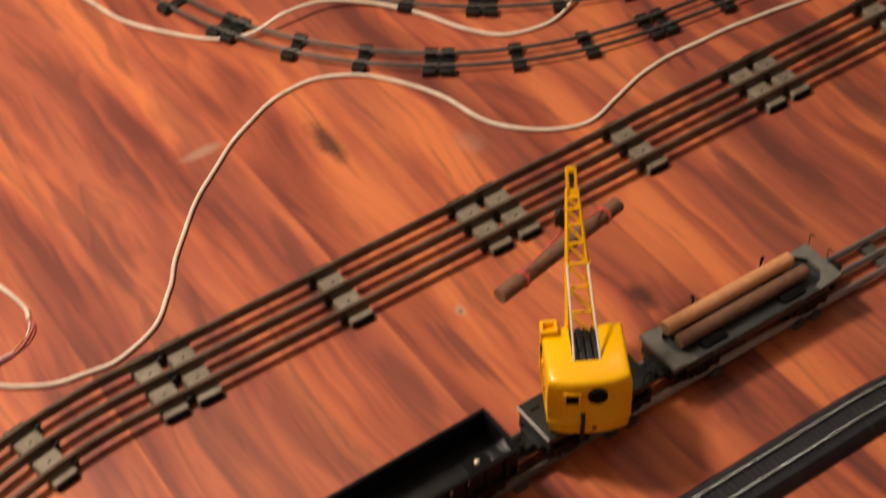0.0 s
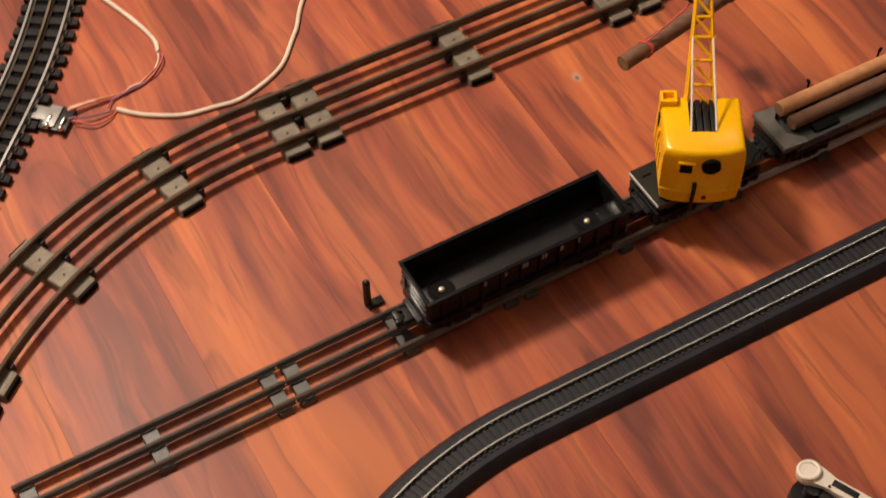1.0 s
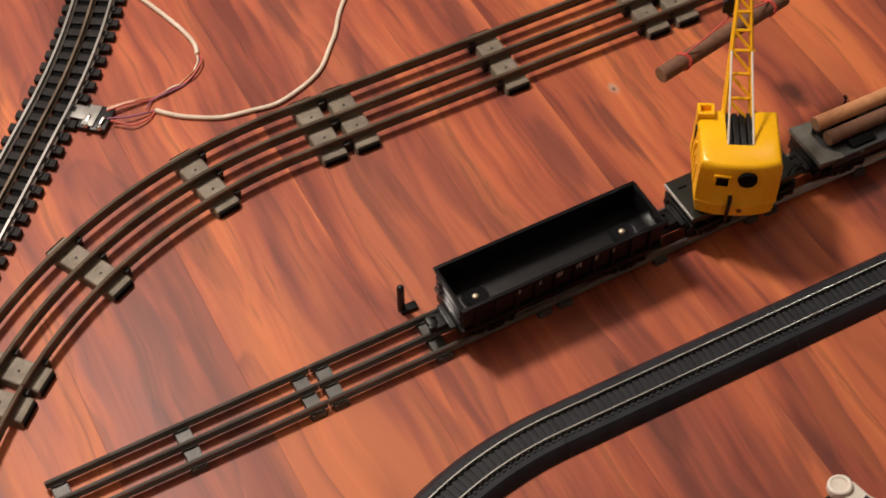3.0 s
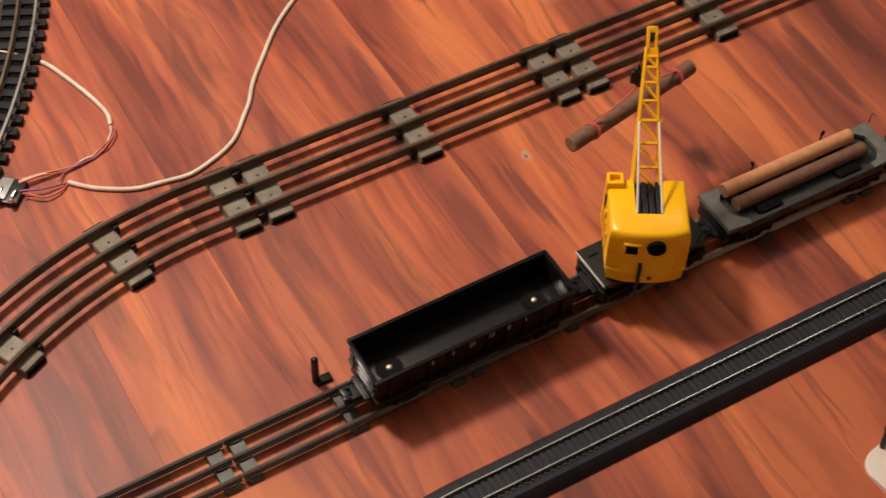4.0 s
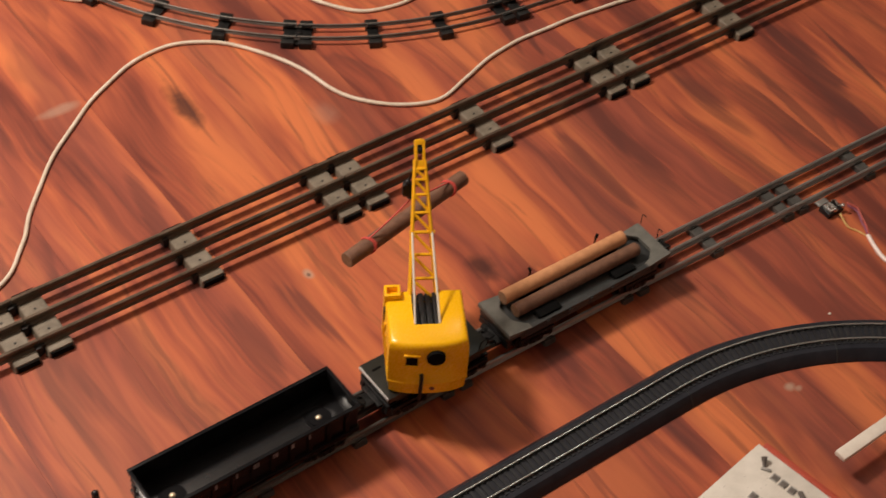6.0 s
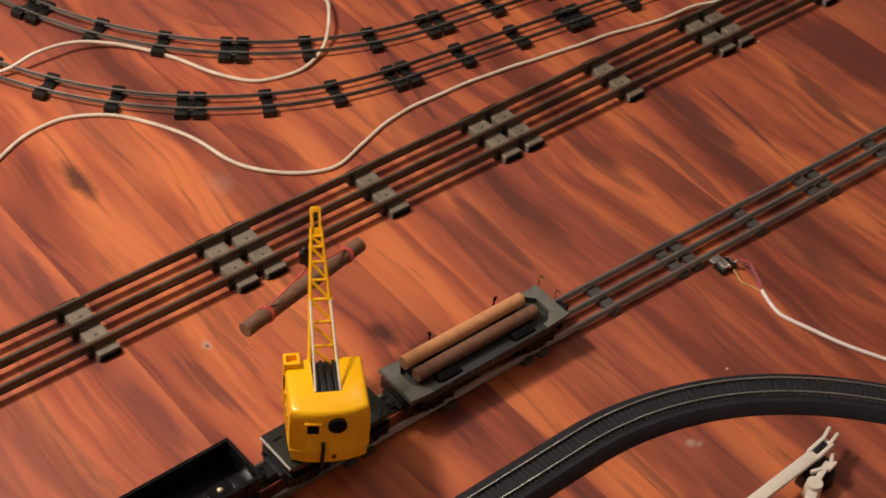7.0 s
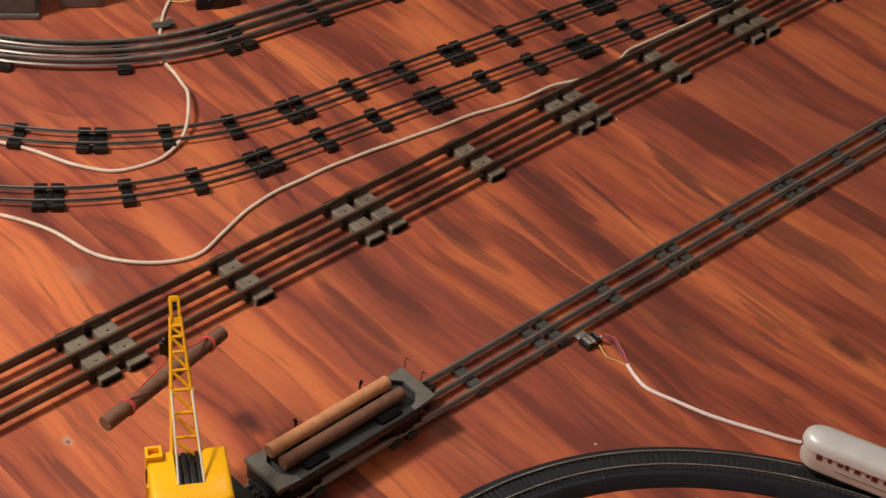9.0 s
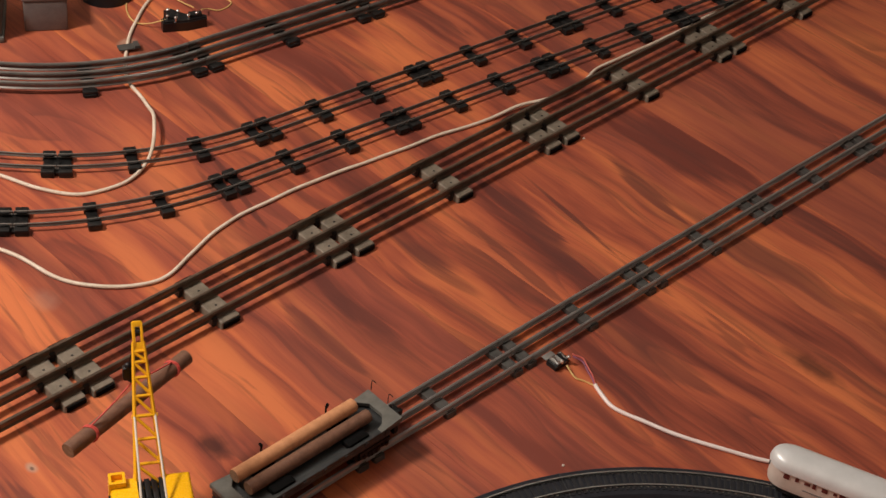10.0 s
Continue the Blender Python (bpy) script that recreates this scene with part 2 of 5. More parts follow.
M_CABLE = surface("cream_cable", (0.60, 0.50, 0.385), (0.77, 0.675, 0.555), 0.6, 0, 45, 0.9, 420, wear=(0.40, 0.30, 0.22), wear_at=0.63)
M_PINK_CABLE = surface("pinkish_white_cable", (0.80, 0.70, 0.66), (0.88, 0.79, 0.75), 0.5, 0, 60, 0.2, 600)
M_COPPER = surface("copper_wire", (0.46, 0.20, 0.10), (0.60, 0.30, 0.16), 0.4, 0.5, 300, 0.2, 1500)
M_RED_WIRE = surface("red_wire", (0.50, 0.09, 0.07), (0.60, 0.14, 0.11), 0.5, 0, 300)
M_YELLOW_WIRE = surface("yellow_wire", (0.60, 0.40, 0.12), (0.70, 0.50, 0.2), 0.5, 0, 300)
M_PURPLE_WIRE = surface("purple_wire", (0.22, 0.07, 0.13), (0.30, 0.10, 0.18), 0.5, 0, 300)
M_WHITE = surface("white_plastic", (0.68, 0.62, 0.54), (0.78, 0.72, 0.64), 0.45, 0, 60, 0.1, 500)
M_ROOF = surface("weathered_white_plastic", (0.60, 0.565, 0.50), (0.74, 0.70, 0.63), 0.55, 0, 45, 0.2, 500, wear=(0.34, 0.31, 0.27), wear_at=0.68)
M_RED = surface("red_plastic", (0.38, 0.060, 0.032), (0.46, 0.080, 0.045), 0.45, 0, 60, 0.12, 600)
M_SILVER = surface("silver_paint", (0.62, 0.64, 0.64), (0.70, 0.72, 0.72), 0.36, 0.15, 40, even=True)
M_CREAM = surface("cream_paint", (0.62, 0.54, 0.47), (0.70, 0.62, 0.55), 0.45)
M_BRASS = surface("brass_rivet", (0.66, 0.54, 0.38), (0.80, 0.68, 0.50), 0.42, 0.6)
M_DARK_RED = surface("dark_red_ink", (0.10, 0.018, 0.015), (0.14, 0.028, 0.022), 0.5)
# the haze over the parts box is put into this grey
M_HAZE = surface("hazed_grey_plastic", (0.125, 0.105, 0.10), (0.175, 0.150, 0.14), 0.6, 0, 50, 0.15, 500)
M_VENT = surface("dark_vent", (0.10, 0.085, 0.075), (0.16, 0.14, 0.125), 0.7, 0, 120)
M_STAIN = surface("grey_stain", (0.24, 0.23, 0.215), (0.36, 0.345, 0.32), 0.7, 0, 120)
M_GLOSS = surface("polished_black_plastic", (0.006, 0.006, 0.007), (0.011, 0.011, 0.012), 0.20, 0, 40, spec=0.5, even=True)
# grey of the passenger car's band and of the gondola's painted glints
M_GREY_MARK = surface("grey_mark", (0.13, 0.125, 0.125), (0.22, 0.21, 0.205), 0.6)
M_BED = surface("smooth_black_floor", (0.010, 0.010, 0.011), (0.016, 0.016, 0.0175), 0.22, 0, 40, spec=0.5, even=True)
M_DECK = surface("oiled_black_deck", (0.016, 0.017, 0.014), (0.026, 0.027, 0.022), 0.28, 0.3, 60, spec=0.5, even=True)

# ---- building helpers ----
ORIGIN = {}


def thing(name, place, label, category, group="", kind=""):
    """An Empty at a thing's base, under which its parts are hung."""
    ob = new(name)
    ob.empty_display_size = 0.01
    ob.location = place
    ORIGIN[ob] = Vector(place)
    return tagged(ob, label, category, group, kind)


def mesh_of(name, bm, material, smooth=35.0):
    bmesh.ops.recalc_face_normals(bm, faces=bm.faces)
    data = bpy.data.meshes.new(name)
    bm.to_mesh(data)
    bm.free()
    data.materials.append(material)
    if smooth:
        data.shade_smooth()
        data.set_sharp_from_angle(angle=radians(smooth))
    return data


def part(name, bm, material, parent=None, label="", smooth=35.0):
    """Links bm, drawn in the room's own metres, as one mesh under its thing."""
    home = ORIGIN[parent] if parent else Vector()
    if parent:
        bmesh.ops.translate(bm, verts=bm.verts, vec=-home)
    ob = new(name, mesh_of(name, bm, material, smooth))
    if parent:
        ob.parent = parent
    ORIGIN[ob] = home
    if label:
        ob["label"] = label
    return ob


def again(name, data, parent, x, y, z, turn, label=""):
    """One more piece on a shared mesh, at a place of the room."""
    ob = new(name, data)
    ob.parent = parent
    ob.location = Vector((x, y, z)) - ORIGIN[parent]
    ob.rotation_euler = (0, 0, turn)
    if label:
        ob["label"] = label
    return ob


def box(bm, centre, size, turn=0.0, bevel=0.0, tilt=None):
    made = bmesh.ops.create_cube(bm, size=1.0)["verts"]
    m = Matrix.Translation(centre) @ Matrix.Rotation(turn, 4, "Z")
    if tilt is not None:
        m = m @ tilt
    bmesh.ops.transform(bm, matrix=m @ Matrix.Diagonal((*size, 1)), verts=made)
    if bevel:
        edges = {e for v in made for e in v.link_edges}
        bmesh.ops.bevel(bm, geom=list(edges), offset=bevel, segments=2, affect="EDGES", profile=0.6)
    return bm


def rod(bm, a, b, r1, r2=None, sides=10, caps=True):
    a, b = Vector(a), Vector(b)
    made = bmesh.ops.create_cone(bm, cap_ends=caps, segments=sides, radius1=r1, radius2=r1 if r2 is None else r2, depth=(b - a).length)["verts"]
    m = Matrix.Translation((a + b) / 2) @ (b - a).to_track_quat("Z", "Y").to_matrix().to_4x4()
    bmesh.ops.transform(bm, matrix=m, verts=made)
    return bm


def ball(bm, centre, r, squash=1.0):
    made = bmesh.ops.create_uvsphere(bm, u_segments=12, v_segments=8, radius=r)["verts"]
    bmesh.ops.transform(bm, matrix=Matrix.Translation(centre) @ Matrix.Diagonal((1, 1, squash, 1)), verts=made)
    return bm


def sweep(bm, stations, profile, closed=True):
    """A profile of (to the left, up) carried along stations of (x, y, heading)."""
    rows = []
    for x, y, h in stations:
        c, s = math.cos(h), math.sin(h)
        rows.append([bm.verts.new((x - s * u, y + c * u, v)) for u, v in profile])
    n = len(profile)
    for a, b in zip(rows, rows[1:]):
        for i in range(n if closed else n - 1):
            bm.faces.new((a[i], a[(i + 1) % n], b[(i + 1) % n], b[i]))
    if closed:
        bm.faces.new(rows[0]), bm.faces.new(rows[-1][::-1])
    return bm


def smooth_line(points, steps=8):
    """A line that glides through the points (Catmull-Rom)."""
    p = [Vector(q if len(q) == 3 else (*q, 0)) for q in points]
    p = [2 * p[0] - p[1], *p, 2 * p[-1] - p[-2]]
    out = []
    for a, b, c, d in zip(p, p[1:], p[2:], p[3:]):
        for k in range(steps):
            u = k / steps
            out.append(0.5 * (2 * b + (c - a) * u + (2 * a - 5 * b + 4 * c - d) * u * u + (3 * b - a - 3 * c + d) * u ** 3))
    return out + [p[-2]]


def tube(bm, line, r, sides=8):
    rows = []
    for i, q in enumerate(line):
        way = (line[min(i + 1, len(line) - 1)] - line[max(i - 1, 0)]).normalized()
        side = way.cross(Vector((0, 0, 1)))
        side = side.normalized() if side.length > 0.05 else Vector((1, 0, 0))
        up = side.cross(way)
        rows.append([bm.verts.new(q + r * (math.cos(a) * side + math.sin(a) * up)) for a in (2 * math.pi * k / sides for k in range(sides))])
    for a, b in zip(rows, rows[1:]):
        for i in range(sides):
            bm.faces.new((a[i], a[(i + 1) % sides], b[(i + 1) % sides], b[i]))
    bm.faces.new(rows[0][::-1]), bm.faces.new(rows[-1])
    return bm


def slab(bm, outline, z0, z1, edge):
    """A flat piece of the given outline with rounded upper edges."""
    rows = [[bm.verts.new((u, v, z)) for u, v in outline] for z in (z0, z1)]
    for k in range(len(outline)):
        bm.faces.new((rows[0][k - 1], rows[0][k], rows[1][k], rows[1][k - 1]))
    bm.faces.new(rows[0][::-1]), bm.faces.new(rows[1])
    bmesh.ops.bevel(bm, geom=[e for e in bm.edges if min(v.co.z for v in e.verts) > z1 - 1e-6], offset=edge, segments=2, affect="EDGES")
    return bm


class Way:
    """A line of straights and arcs, from a start and a heading in degrees; a bend to the left is positive."""

    def __init__(self, x, y, heading, pieces):
        self.legs, self.length = [], 0.0
        h = radians(heading)
        for long, radius in pieces:
            self.legs.append((self.length, x, y, h, long, radius))
            x, y, h = self.run(x, y, h, long, radius)
            self.length += long

    @staticmethod
    def run(x, y, h, d, radius):
        if not radius:
            return x + d * math.cos(h), y + d * math.sin(h), h
        g = h + d / radius
        return x + radius * (math.sin(g) - math.sin(h)), y - radius * (math.cos(g) - math.cos(h)), g

    def at(self, s):
        leg = [q for q in self.legs if q[0] <= s + 1e-9][-1]
        return self.run(*leg[1:4], s - leg[0], leg[5])

    def stations(self, a, b, step=0.012):
        n = max(2, int(math.ceil((b - a) / step)))
        return [self.at(a + (b - a) * k / n) for k in range(n + 1)]


def tube_rail(top, head, web, foot, base=0.0012):
    """The outline of a rolled tin rail: round head, thin web, spread foot."""
    z = top - head
    ring = [(head * math.cos(a), z + head * math.sin(a)) for a in (radians(k) for k in (-40, 0, 45, 90, 135, 180, 220))]
    return [(-foot, base), (foot, base), (foot, base + 0.0008), (web, base + 0.0022), (web, z - head * 0.8)] + ring + [(-web, z - head * 0.8), (-web, base + 0.0022), (-foot, base + 0.0008)]


def offset(stations, d):
    return [(x - math.sin(h) * d, y + math.cos(h) * d, h) for x, y, h in stations]


# ---- the room ----
floor = tagged(new("floor"), "glossy red-brown wooden plank floor with dark streaks", "floor", kind="structure")
ORIGIN[floor] = Vector()


def wall(name, centre, size):
    ob = part(name, box(bmesh.new(), centre, size), M_WALL, smooth=0)
    return tagged(ob, "plain cream painted wall", "wall", kind="structure")


X0, X1, Y0, Y1, TOP = -2.2, 3.2, -2.4, 2.2, 2.45
wall("wall_west", (X0 - 0.06, (Y0 + Y1) / 2, TOP / 2), (0.12, Y1 - Y0 + 0.24, TOP))
wall("wall_east", (X1 + 0.06, (Y0 + Y1) / 2, TOP / 2), (0.12, Y1 - Y0 + 0.24, TOP))
wall("wall_south", ((X0 + X1) / 2, Y0 - 0.06, TOP / 2), (X1 - X0, 0.12, TOP))
wall("wall_north", ((X0 + X1) / 2, Y1 + 0.06, TOP / 2), (X1 - X0, 0.12, TOP))
tagged(part("ceiling", box(bmesh.new(), ((X0 + X1) / 2, (Y0 + Y1) / 2, TOP + 0.06), (X1 - X0 + 0.24, Y1 - Y0 + 0.24, 0.12)), M_WALL, smooth=0),
       "plain pale ceiling", "ceiling", kind="structure")
part("subfloor", box(bmesh.new(), ((X0 + X1) / 2, (Y0 + Y1) / 2, -0.035), (X1 - X0, Y1 - Y0, 0.05)), M_FIBRE, floor, smooth=0)

# ---- wide three-rail track ----
RAIL_WIDE = tube_rail(0.0190, 0.0022, 0.0009, 0.0026, 0.0087)


def wide_tie():
    """A folded tin tie, with its skirts and turned-down ends."""
    bm = bmesh.new()
    w, half, z = 0.0122, 0.0400, 0.0088
    rows = []
    for y, top, wide in ((-half - 0.0012, 0.0050, w * 0.94), (-half, z - 0.001, w), (-half + 0.003, z, w), (half - 0.003, z, w), (half, z - 0.001, w), (half + 0.0012, 0.0050, w * 0.94)):
        rows.append([bm.verts.new((x, y, q)) for x, q in ((-wide - 0.0014, 0.0), (-wide, top * 0.9), (-wide + 0.001, top), (wide - 0.001, top), (wide, top * 0.9), (wide + 0.0014, 0.0))])
    for a, b in zip(rows, rows[1:]):
        for i in range(5):
            bm.faces.new((a[i], a[i + 1], b[i + 1], b[i]))
    bm.faces.new(rows[0]), bm.faces.new(rows[-1][::-1])
    return bm


WIDE_TIE = mesh_of("tie", wide_tie(), M_TIN)
HOLE = mesh_of("rivet_hole", rod(bmesh.new(), (0, 0, -0.0006), (0, 0, 0.0004), 0.0013, sides=8), M_FIBRE)
CLAMP = mesh_of("insulator", box(bmesh.new(), (0, 0, 0.0060), (0.0062, 0.0094, 0.0118), bevel=0.0010), M_FIBRE)
# solid black block over the hollow tie end, in place of its inner shade
END_SHADE = mesh_of("end_opening", box(bmesh.new(), (0, 0, 0.0034), (0.0222, 0.0026, 0.0064), bevel=0.0006), M_VOID)
HALF_WIDE = 0.029


def three_rail_section(way, a, b, ties, label, group, rail, gauge, tie, rails_material, name="track_section", hole=True, claws=True, z=0.0):
    x, y, h = way.at(a)
    ob = thing(name, (x, y, 0), label, "toy track", group)
    line = way.stations(a + 0.0004, b - 0.0004)
    for d in (-gauge, 0, gauge):
        part("rail", sweep(bmesh.new(), offset(line, d), rail), rails_material, ob)
    for s in ties:
        x, y, h = way.at(s)
        t = again("tie", tie, ob, x, y, z, h)
        ORIGIN[t] = Vector((x, y, z))
        if hole:
            for d in (-gauge / 2, gauge / 2):
                o = new("rivet_hole", HOLE)
                o.parent, o.location = t, (0, d, 0.0089)
        if claws:
            for d in (-gauge, 0, gauge):
                o = new("insulator", CLAMP)
                o.parent, o.location = t, (-0.0150, d + 0.001, 0)
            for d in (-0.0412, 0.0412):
                o = new("end_opening", END_SHADE)
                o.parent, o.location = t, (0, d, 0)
    return ob


WIDE = "brown tinplate three-rail toy track section lying on the floor"
WL, JOIN = 0.3556, -0.017
straight = Way(JOIN, 0.0145, 0, [(WL * 8, 0)])
for k in range(6):
    three_rail_section(straight, k * WL, (k + 1) * WL, [k * WL + d for d in (0.017, WL / 2, WL - 0.017)], "straight " + WIDE, "wide tinplate track", RAIL_WIDE, HALF_WIDE, WIDE_TIE, M_RAIL_OLD)
bend = Way(JOIN, 0.0145, 180, [(0.043, 0), (1.2, 0.49)])
WC = 0.41
for k in range(2):
    three_rail_section(bend, k * WC, (k + 1) * WC, [k * WC + d for d in (0.017, 0.137, 0.273, WC - 0.017)], "curved " + WIDE, "wide tinplate track", RAIL_WIDE, HALF_WIDE, WIDE_TIE, M_RAIL_OLD)

# ---- narrow three-rail track that the train stands on ----
RAIL_LOW = tube_rail(0.0120, 0.0020, 0.0008, 0.0028, 0.0053)
HALF_LOW = 0.0190


def low_tie(wide, half, z, skirt):
    bm = bmesh.new()
    rows = []
    for y, top, w in ((-half - 0.002, 0.0008, wide * 0.8), (-half, z, wide), (half, z, wide), (half + 0.002, 0.0008, wide * 0.8)):
        rows.append([bm.verts.new((x, y, q)) for x, q in ((-w - skirt, 0), (-w, top), (w, top), (w + skirt, 0))])
    for a, b in zip(rows, rows[1:]):
        for i in range(3):
            bm.faces.new((a[i], a[i + 1], b[i + 1], b[i]))
    bm.faces.new(rows[0]), bm.faces.new(rows[-1][::-1])
    for d in (-HALF_LOW, 0, HALF_LOW):
        box(bm, (0, d - 0.0032, 0.0058), (wide * 1.3, 0.0014, 0.003))
        box(bm, (0, d + 0.0032, 0.0058), (wide * 1.3, 0.0014, 0.003))
    return bm


LOW_TIE = mesh_of("tie", low_tie(0.0064, 0.0240, 0.0052, 0.0008), M_TIN_GREY)
LOW_JOINTS = [(-0.388, -0.2495), (-0.1545, -0.2466), (0.0625, -0.2437), (0.2795, -0.2412), (0.4965, -0.2425), (0.7135, -0.2475), (0.9305, -0.2530), (1.1475, -0.2585), (1.3645, -0.2640), (1.5815, -0.2700), (1.80, -0.2760), (2.02, -0.2820)]


def low_line(x):
    """The height of the train's track on the plan, and its heading."""
    for (xa, ya), (xb, yb) in zip(LOW_JOINTS, LOW_JOINTS[1:]):
        if x <= xb:
            break
    return ya + (x - xa) * (yb - ya) / (xb - xa), math.atan2(yb - ya, xb - xa)


for (xa, ya), (xb, yb) in zip(LOW_JOINTS, LOW_JOINTS[1:]):
    long = math.hypot(xb - xa, yb - ya)
    leg = Way(xa, ya, math.degrees(math.atan2(yb - ya, xb - xa)), [(long, 0)])
    three_rail_section(leg, 0, long, (0.0105, long / 2, long - 0.0105), "grey steel three-rail toy track section under the toy train", "train track", RAIL_LOW, HALF_LOW, LOW_TIE, M_RAIL_DARK if xa < 0.1 else M_RAIL_GREY, hole=False, claws=False)

# ---- two-rail tracks with black ties ----
RAIL_S = tube_rail(0.0116, 0.0010, 0.0004, 0.0015, 0.0066)
HALF_S = 0.0112


def s_tie():
    bm = box(bmesh.new(), (0, 0, 0.0020), (0.0125, 0.034, 0.0040), bevel=0.0008)
    for d in (-1, 1):
        box(bm, (0, d * 0.0158, 0.0046), (0.0155, 0.0112, 0.0088), bevel=0.0016)
        box(bm, (0, d * HALF_S, 0.0098), (0.0110, 0.0066, 0.0022), bevel=0.0005)
    return bm


S_PLATE = mesh_of("joint_plate", box(box(bmesh.new(), (0, 0, 0.0022), (0.0120, 0.0330, 0.0036), bevel=0.0006), (0, 0.0, 0.0045), (0.0050, 0.0060, 0.0030), bevel=0.0006), M_TIE_BLACK)
S_TIE = mesh_of("tie", s_tie(), M_TIE_BLACK)


def two_rail_section(way, a, b, ties, label, group):
    x, y, h = way.at(a)
    ob = thing("track_section", (x, y, 0), label, "toy track", group)
    line = way.stations(a + 0.0004, b - 0.0004)
    for d in (-HALF_S, HALF_S):
        part("rail", sweep(bmesh.new(), offset(line, d), RAIL_S), M_DULL_RAIL, ob)
    for s in ties:
        x, y, h = way.at(s)
        again("tie", S_TIE, ob, x, y, 0, h)
    x, y, h = way.at(b - 0.0004)
    again("joint_plate", S_PLATE, ob, x, y, 0, h)
    return ob


S10 = 0.2535
for jx, jy, head, radius, group in ((0.762, 0.2175, -5.7, 0.470, "outer two-rail loop"), (0.664, 0.1590, -6.0, 0.486, "inner two-rail loop")):
    for heading, bend_radius, count, word in ((head, 0, 5, "straight"), (180 + head, -radius, 4, "curved")):
        leg = Way(jx, jy, heading, [(S10 * 6, bend_radius)])
        for k in range(count):
            two_rail_section(leg, k * S10, (k + 1) * S10, [k * S10 + d for d in (0.0098, 0.086, 0.167, S10 - 0.0098)], word + " two-rail toy track section with black metal ties", group)

# ---- three-rail track at the back ----
RAIL_BACK = tube_rail(0.0180, 0.0026, 0.0010, 0.0032, 0.0082)


def back_tie():
    bm = box(bmesh.new(), (0, 0, 0.0022), (0.0150, 0.070, 0.0044), bevel=0.0008)
    for d in (-1, 1):
        box(bm, (0, d * 0.0285, 0.0042), (0.0185, 0.0100, 0.0084), bevel=0.0020)
    return bm


BACK_TIE = mesh_of("tie", back_tie(), M_TIE_BLACK)
for heading, radius, count, long, word in ((-5.5, 0, 4, 0.262, "straight"), (180 - 5.5, -0.385, 2, 0.430, "curved")):
    leg = Way(0.797, 0.3900, heading, [(long * 4, radius)])
    for k in range(count):
        three_rail_section(leg, k * long, (k + 1) * long, [k * long + d for d in ((0.0118, 0.147, 0.283, long - 0.0118) if radius else (0.0118, 0.131, long - 0.0118))], word + " dark three-rail toy track section with black ties", "back track", RAIL_BACK, 0.0205, BACK_TIE, M_BACK_RAIL, hole=False, claws=False)

# ---- small two-rail track on a black rubber roadbed ----
ROADBED = [(-0.0262, 0.0002), (0.0245, 0.0002), (0.0238, 0.0022), (0.0172, 0.0112), (0.0162, 0.0120), (-0.0185, 0.0120), (-0.0195, 0.0112), (-0.0255, 0.0022)]
HO_RAIL = [(-0.0011, 0.0118), (0.0011, 0.0118), (0.0004, 0.0128), (0.0005, 0.0142), (0.0009, 0.0147), (0.0009, 0.0155), (0.0005, 0.0158), (-0.0005, 0.0158), (-0.0009, 0.0155), (-0.0009, 0.0147), (-0.0004, 0.0142), (-0.0004, 0.0128)]
HALF_HO = 0.0088


HO_TIE = mesh_of("tie", box(bmesh.new(), (0, 0, 0.0123), (0.0032, 0.0268, 0.0014)), M_HO_TIE, 0)


def roadbed_section(way, a, b, word, flip=1):
    x, y, h = way.at(a)
    ob = thing("roadbed_track_section", (x, y, 0), word + " small two-rail toy track moulded on black rubber roadbed", "toy track", "roadbed track")
    line = way.stations(a + 0.0002, b - 0.0002, 0.008)
    part("roadbed", sweep(bmesh.new(), line, [(u * flip, v) for u, v in ROADBED]), M_RUBBER, ob)
    n = int((b - a) / 0.0062)
    for k in range(n):
        x, y, h = way.at(a + (k + 0.5) * (b - a) / n)
        again("tie", HO_TIE, ob, x, y, 0, h)
    for d in (-HALF_HO, HALF_HO):
        part("rail", sweep(bmesh.new(), offset(line, d), HO_RAIL), M_HO_RAIL, ob)
    part("joint_edge", sweep(bmesh.new(), way.stations(b - 0.0012, b - 0.0003), [(u * flip * 1.01, v + 0.0003) for u, v in ROADBED]), M_DARK_GREY, ob, "greyish worn joint edge")
    return ob


HO_Y = -0.3745
east = Way(0.0, HO_Y, 0, [(0.452, 0), (0.26, -0.362), (0.94, -0.46)])
for a, b, word in ((0.0, 0.226, "straight"), (0.226, 0.452, "straight"), (0.452, 0.622, "curved"), (0.622, 0.812, "curved"), (0.812, 1.0, "curved"), (1.0, 1.19, "curved")):
    roadbed_section(east, a, b, word)
west = Way(0.0, HO_Y, 180, [(1.2, 0.345)])
for k in range(3):
    roadbed_section(west, k * 0.19, (k + 1) * 0.19, "curved", -1)

# ---- track with close black sleepers ----
SLEEPER = mesh_of("sleeper", box(box(box(bmesh.new(), (0, 0, 0.0035), (0.0092, 0.061, 0.0066), bevel=0.0007), (0, HALF_LOW + 0.003, 0.0074), (0.0060, 0.0042, 0.0022)), (0, -HALF_LOW - 0.003, 0.0074), (0.0060, 0.0042, 0.0022)), M_SLEEPER)
TEE = [(-0.0024, 0.0066), (0.0024, 0.0066), (0.0024, 0.0074), (0.0006, 0.0080), (0.0006, 0.0120), (0.0012, 0.0124), (0.0012, 0.0138), (-0.0012, 0.0138), (-0.0012, 0.0124), (-0.0006, 0.0120), (-0.0006, 0.0080), (-0.0024, 0.0074)]
side_way = Way(-0.374 - 0.30 * 0.6626, 0.016 - 0.30 * 0.7490, 48.5, [(0.48, 0), (0.8, 0.85)])
